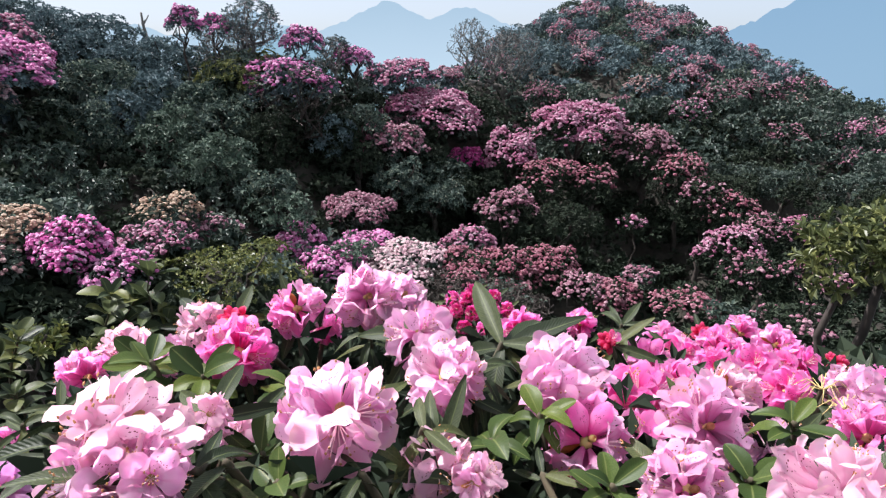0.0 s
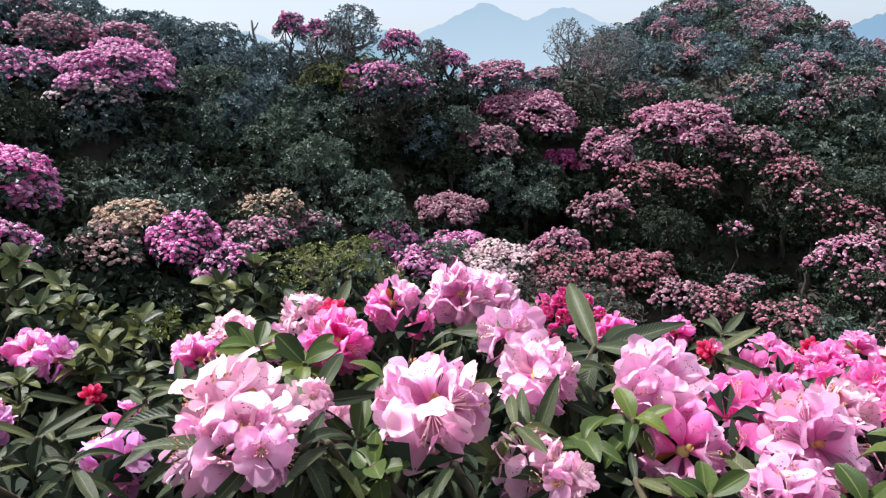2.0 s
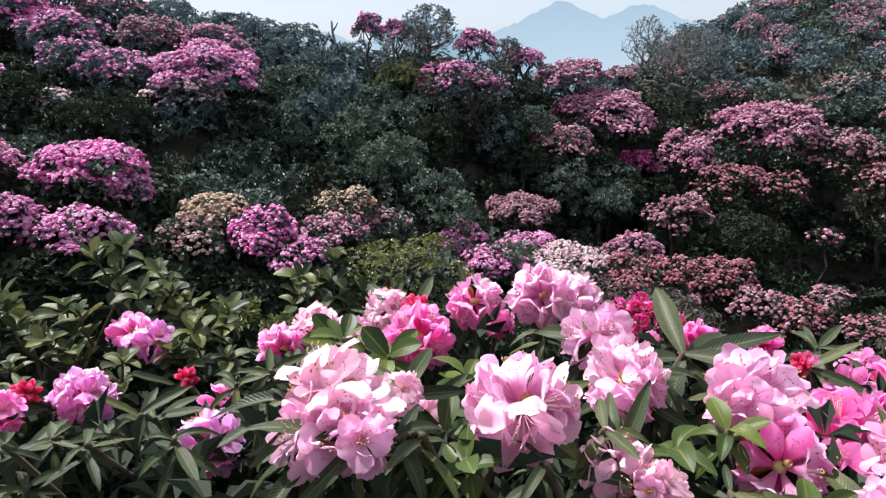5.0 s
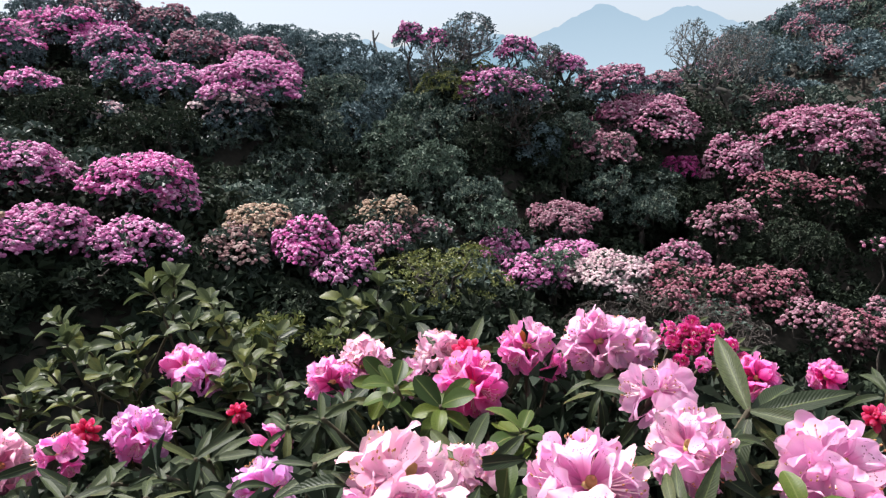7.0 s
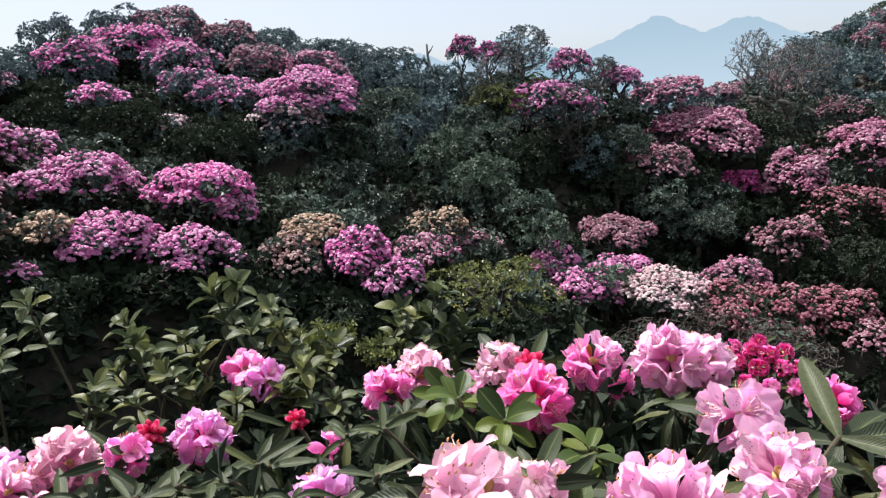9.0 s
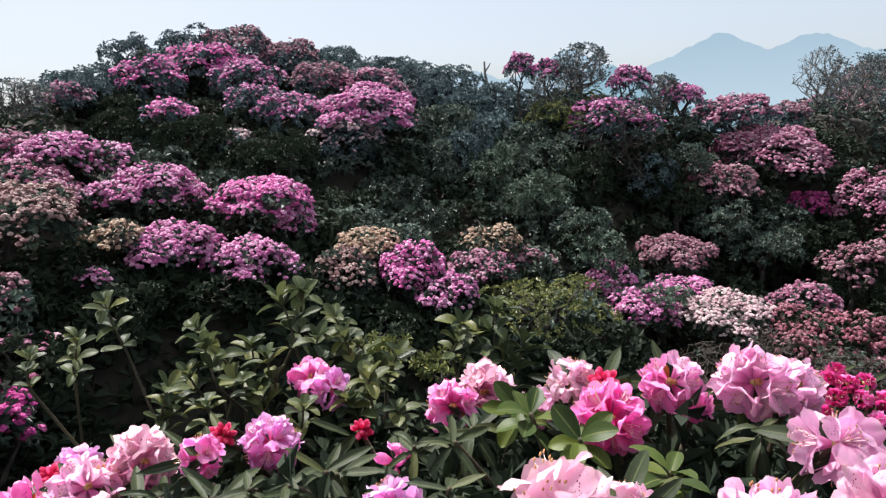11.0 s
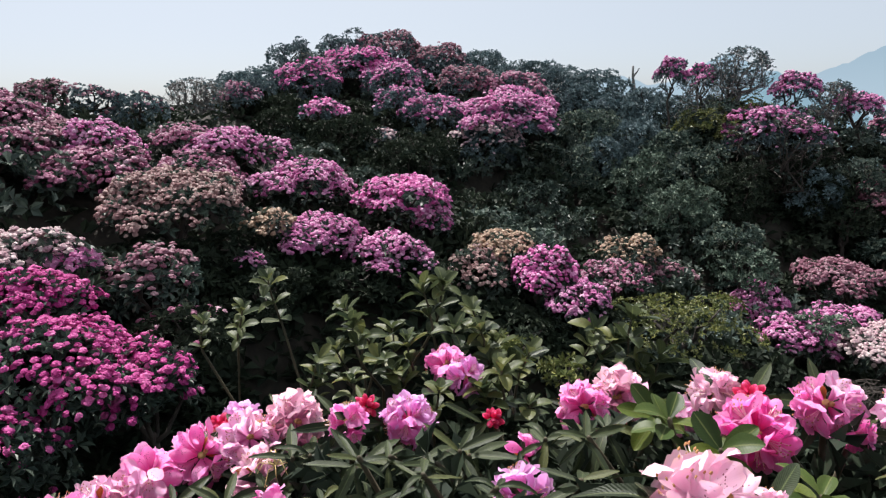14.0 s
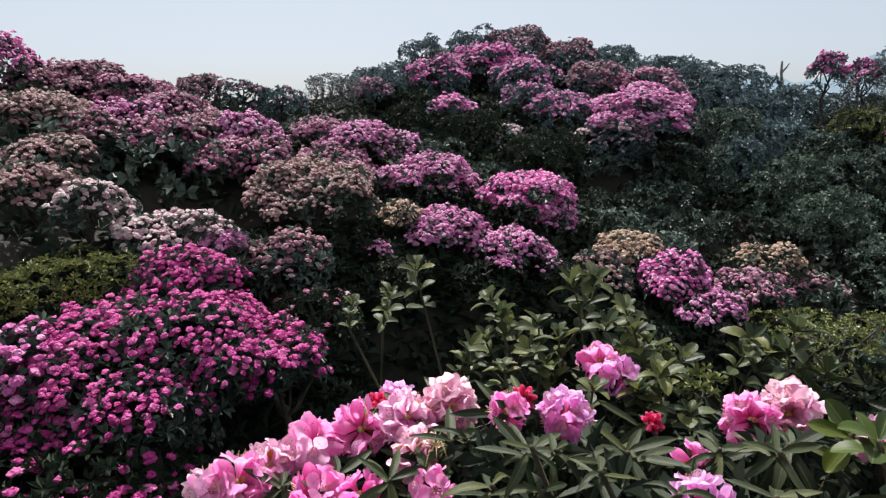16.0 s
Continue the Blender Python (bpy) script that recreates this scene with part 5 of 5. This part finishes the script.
SHRUB_SPARE = [
    (-1.217, 2.492, -0.842, 0.257, 0.103),
    (-1.285, 2.466, -0.976, 0.234, 0.104),
    (-1.085, 2.484, -1.007, 0.231, 0.103),
    (-1.150, 2.433, -1.061, 0.205, 0.097),
    (-1.368, 2.437, -0.944, 0.181, 0.098),
    (-1.212, 2.374, -1.125, 0.203, 0.097),
]

flowering_bush("rhododendron bush covered in large pale pink flower heads", (-0.25, 1.35), HEADS_MIDDLE, STARS_MIDDLE, 31)
flowering_bush("rhododendron bush with bright pink and pale flower heads", (0.75, 1.35), HEADS_RIGHT, STARS_RIGHT, 32)
flowering_bush("broad rhododendron bush crowded with hot pink flower heads", (1.3, 2.4), HEADS_FAR_RIGHT, [], 33)
flowering_bush("leafy rhododendron bush with a few lilac-pink flower heads", (-1.2, 1.5), HEADS_LEFT, STARS_LEFT, 34)
flowering_bush("rhododendron bush with pink and fading peach flower heads", (-1.55, 0.75), HEADS_FAR_LEFT, STARS_FAR_LEFT, 35)
flowering_bush("low rhododendron bush with crimson flower heads", (0.2, 3.2), HEADS_CRIMSON, [], 36)
small_shrub("upright green shrub with small rounded leaves", (-1.75, 1.75), SHRUB_TALL, 41)
small_shrub("green shrub with small rounded leaves behind the flowers", (-1.5, 1.6), SHRUB_MORE, 45)
small_shrub("leafy green shrub with oval leaves among the flowers", (-1.6, 1.5), SHRUB_MID, 46)
small_shrub("thin shrub with few small leaves on bare twigs", (-2.1, 1.35), SHRUB_THIN, 42)
small_shrub("grey-green shrub with small rounded leaves", (-1.3, 2.5), SHRUB_SPARE, 43)


# ---- the magenta bush below on the left, and its neighbours ----
def low_bush(label, x, y, z, radius, height, bloom, cover, leaf, detail, seed, head):
    ob = tree(x, y, z, radius, height, bloom, cover, leaf, detail, seed, head)
    ob.name = "flowering_bush" if cover else "green_bush"
    return tagged(ob, label, "bush", "bushes below the path")


# N and U leaves carry the shade of these bushes in their colour
low_bush("wide dark bush dotted with magenta flower heads", -6.84, 1.3, -2.62, 1.5, 0.9, "M", 0.47, "N", 0, 51, 0.064)
low_bush("bush with bright magenta flower heads", -7.51, 1.99, -1.9, 0.62, 0.42, "M", 0.85, "N", 0, 52, 0.066)
low_bush("bush with magenta flower heads among dark leaves", -6.17, 2.51, -2.7, 0.58, 0.5, "M", 0.5, "N", 0, 53, 0.08)
low_bush("bush with mauve-pink flower heads", -6.66, 0.3, -2.3, 0.55, 0.5, "V", 0.65, "N", 0, 54, 0.085)
low_bush("green small-leaved bush without flowers", -8.17, 0.83, -1.95, 0.95, 0.5, "P", 0, "O", 0, 55, 0.15)
low_bush("dark bush with a few rose flower heads", -7.21, 3.35, -2.65, 0.7, 0.45, "R", 0.12, "U", 0, 56, 0.09)
low_bush("dark bush with a few magenta flower heads", -5.98, 0.58, -3.05, 1.1, 0.5, "M", 0.25, "U", 0, 57, 0.085)


def dead_snag(x, y, z, height, seed):
    """The broken stump of a dead tree: a crooked stem with two forks."""
    rng = np.random.default_rng(seed)
    foot = ground_height(x, y)
    top = thing("dead_snag", (x, y, foot), "grey broken stem of a dead tree on the ridge", "tree stump")
    up = z - foot
    stem = bent((0, 0, 0), (0.05, 0, up + height * 0.5), rng, 0.06, 7)
    part("trunk", build("trunk", *tube(stem, np.linspace(0.09, 0.035, 7), 6), [GREY_BARK], smooth=True), top)
    for s, dx in ((-3, -0.22), (-2, 0.2)):
        part("limb", build("limb", *tube(bent(stem[s], stem[s] + np.array((dx, 0.05, 0.3)), rng, 0.2, 4), np.linspace(0.04, 0.018, 4), 5), [GREY_BARK], smooth=True), top)


dead_snag(-10.11, 22.48, 0.88, 0.95, 61)


low_bush("yellow-green broad-leaved tree at the slope's edge", 2.62, 3.92, -1.30, 0.40, 0.34, "P", 0, "E", 0, 63, 0.1)
low_bush("small yellow-green evergreen tree at the slope's edge", 2.97, 4.04, -1.20, 0.48, 0.38, "P", 0, "E", 0, 64, 0.1)
low_bush("round olive-green bush with tiny leaves", -2.85, 3.93, -1.93, 0.28, 0.22, "P", 0, "O", 0, 58, 0.1)
low_bush("small olive-green bush with tiny leaves", -2.60, 4.47, -2.21, 0.23, 0.18, "P", 0, "O", 0, 59, 0.1)


# ---- spent flower heads: bare styles and a withered corolla ----
STRAW = plain("straw_style", (0.45, 0.33, 0.13), 0.6)
RUST = plain("withered_petal", (0.55, 0.22, 0.05), 0.7)


def spent_head(x, y, z, foot, seed):
    rng = np.random.default_rng(seed)
    origin = Vector((foot[0], foot[1], ground_height(*foot)))
    top = thing("spent_flower_head", origin, "spent flower head with straw-yellow styles and a withered petal", "flower", "spent flower heads")
    c = np.array((x, y, z)) - np.array(origin)
    part("stem", build("stem", *tube(bent((0, 0, 0), c, rng, 0.15, 6), np.linspace(0.01, 0.005, 6), 6), [TWIG], smooth=True), top)
    for i in range(13):
        a = i * 2.4
        out = np.array((math.cos(a), math.sin(a), rng.uniform(-0.5, 0.6))) * rng.uniform(0.035, 0.06)
        mid = c + out * 0.55 + (0, 0, 0.014)
        part("style", build("style", *tube([c, mid, c + out + (0, 0, -0.012)], [0.0015, 0.0011, 0.0008], 4), [STRAW], smooth=True), top)
    w = part("withered_corolla", build("withered_corolla", *floret_shape(), [RUST], smooth=True), top)
    w.matrix_basis = aim(Vector(c) + Vector((0.02, -0.03, -0.03)), (0.3, -0.4, -0.8), 1.0, 0.04)


def floret_shape():
    me = BUDS["red"]
    v = np.array([p.co[:] for p in me.vertices])
    f = np.array([p.vertices[:] for p in me.polygons if p.material_index == 0])
    return v * (1.6, 1.2, 1.0), f


spent_head(0.817, 1.217, -0.689, (0.95, 1.5), 71)
spent_head(-1.268, 0.677, -0.734, (-1.5, 0.8), 72)
spent_head(0.786, 1.093, -0.662, (0.95, 1.4), 73)
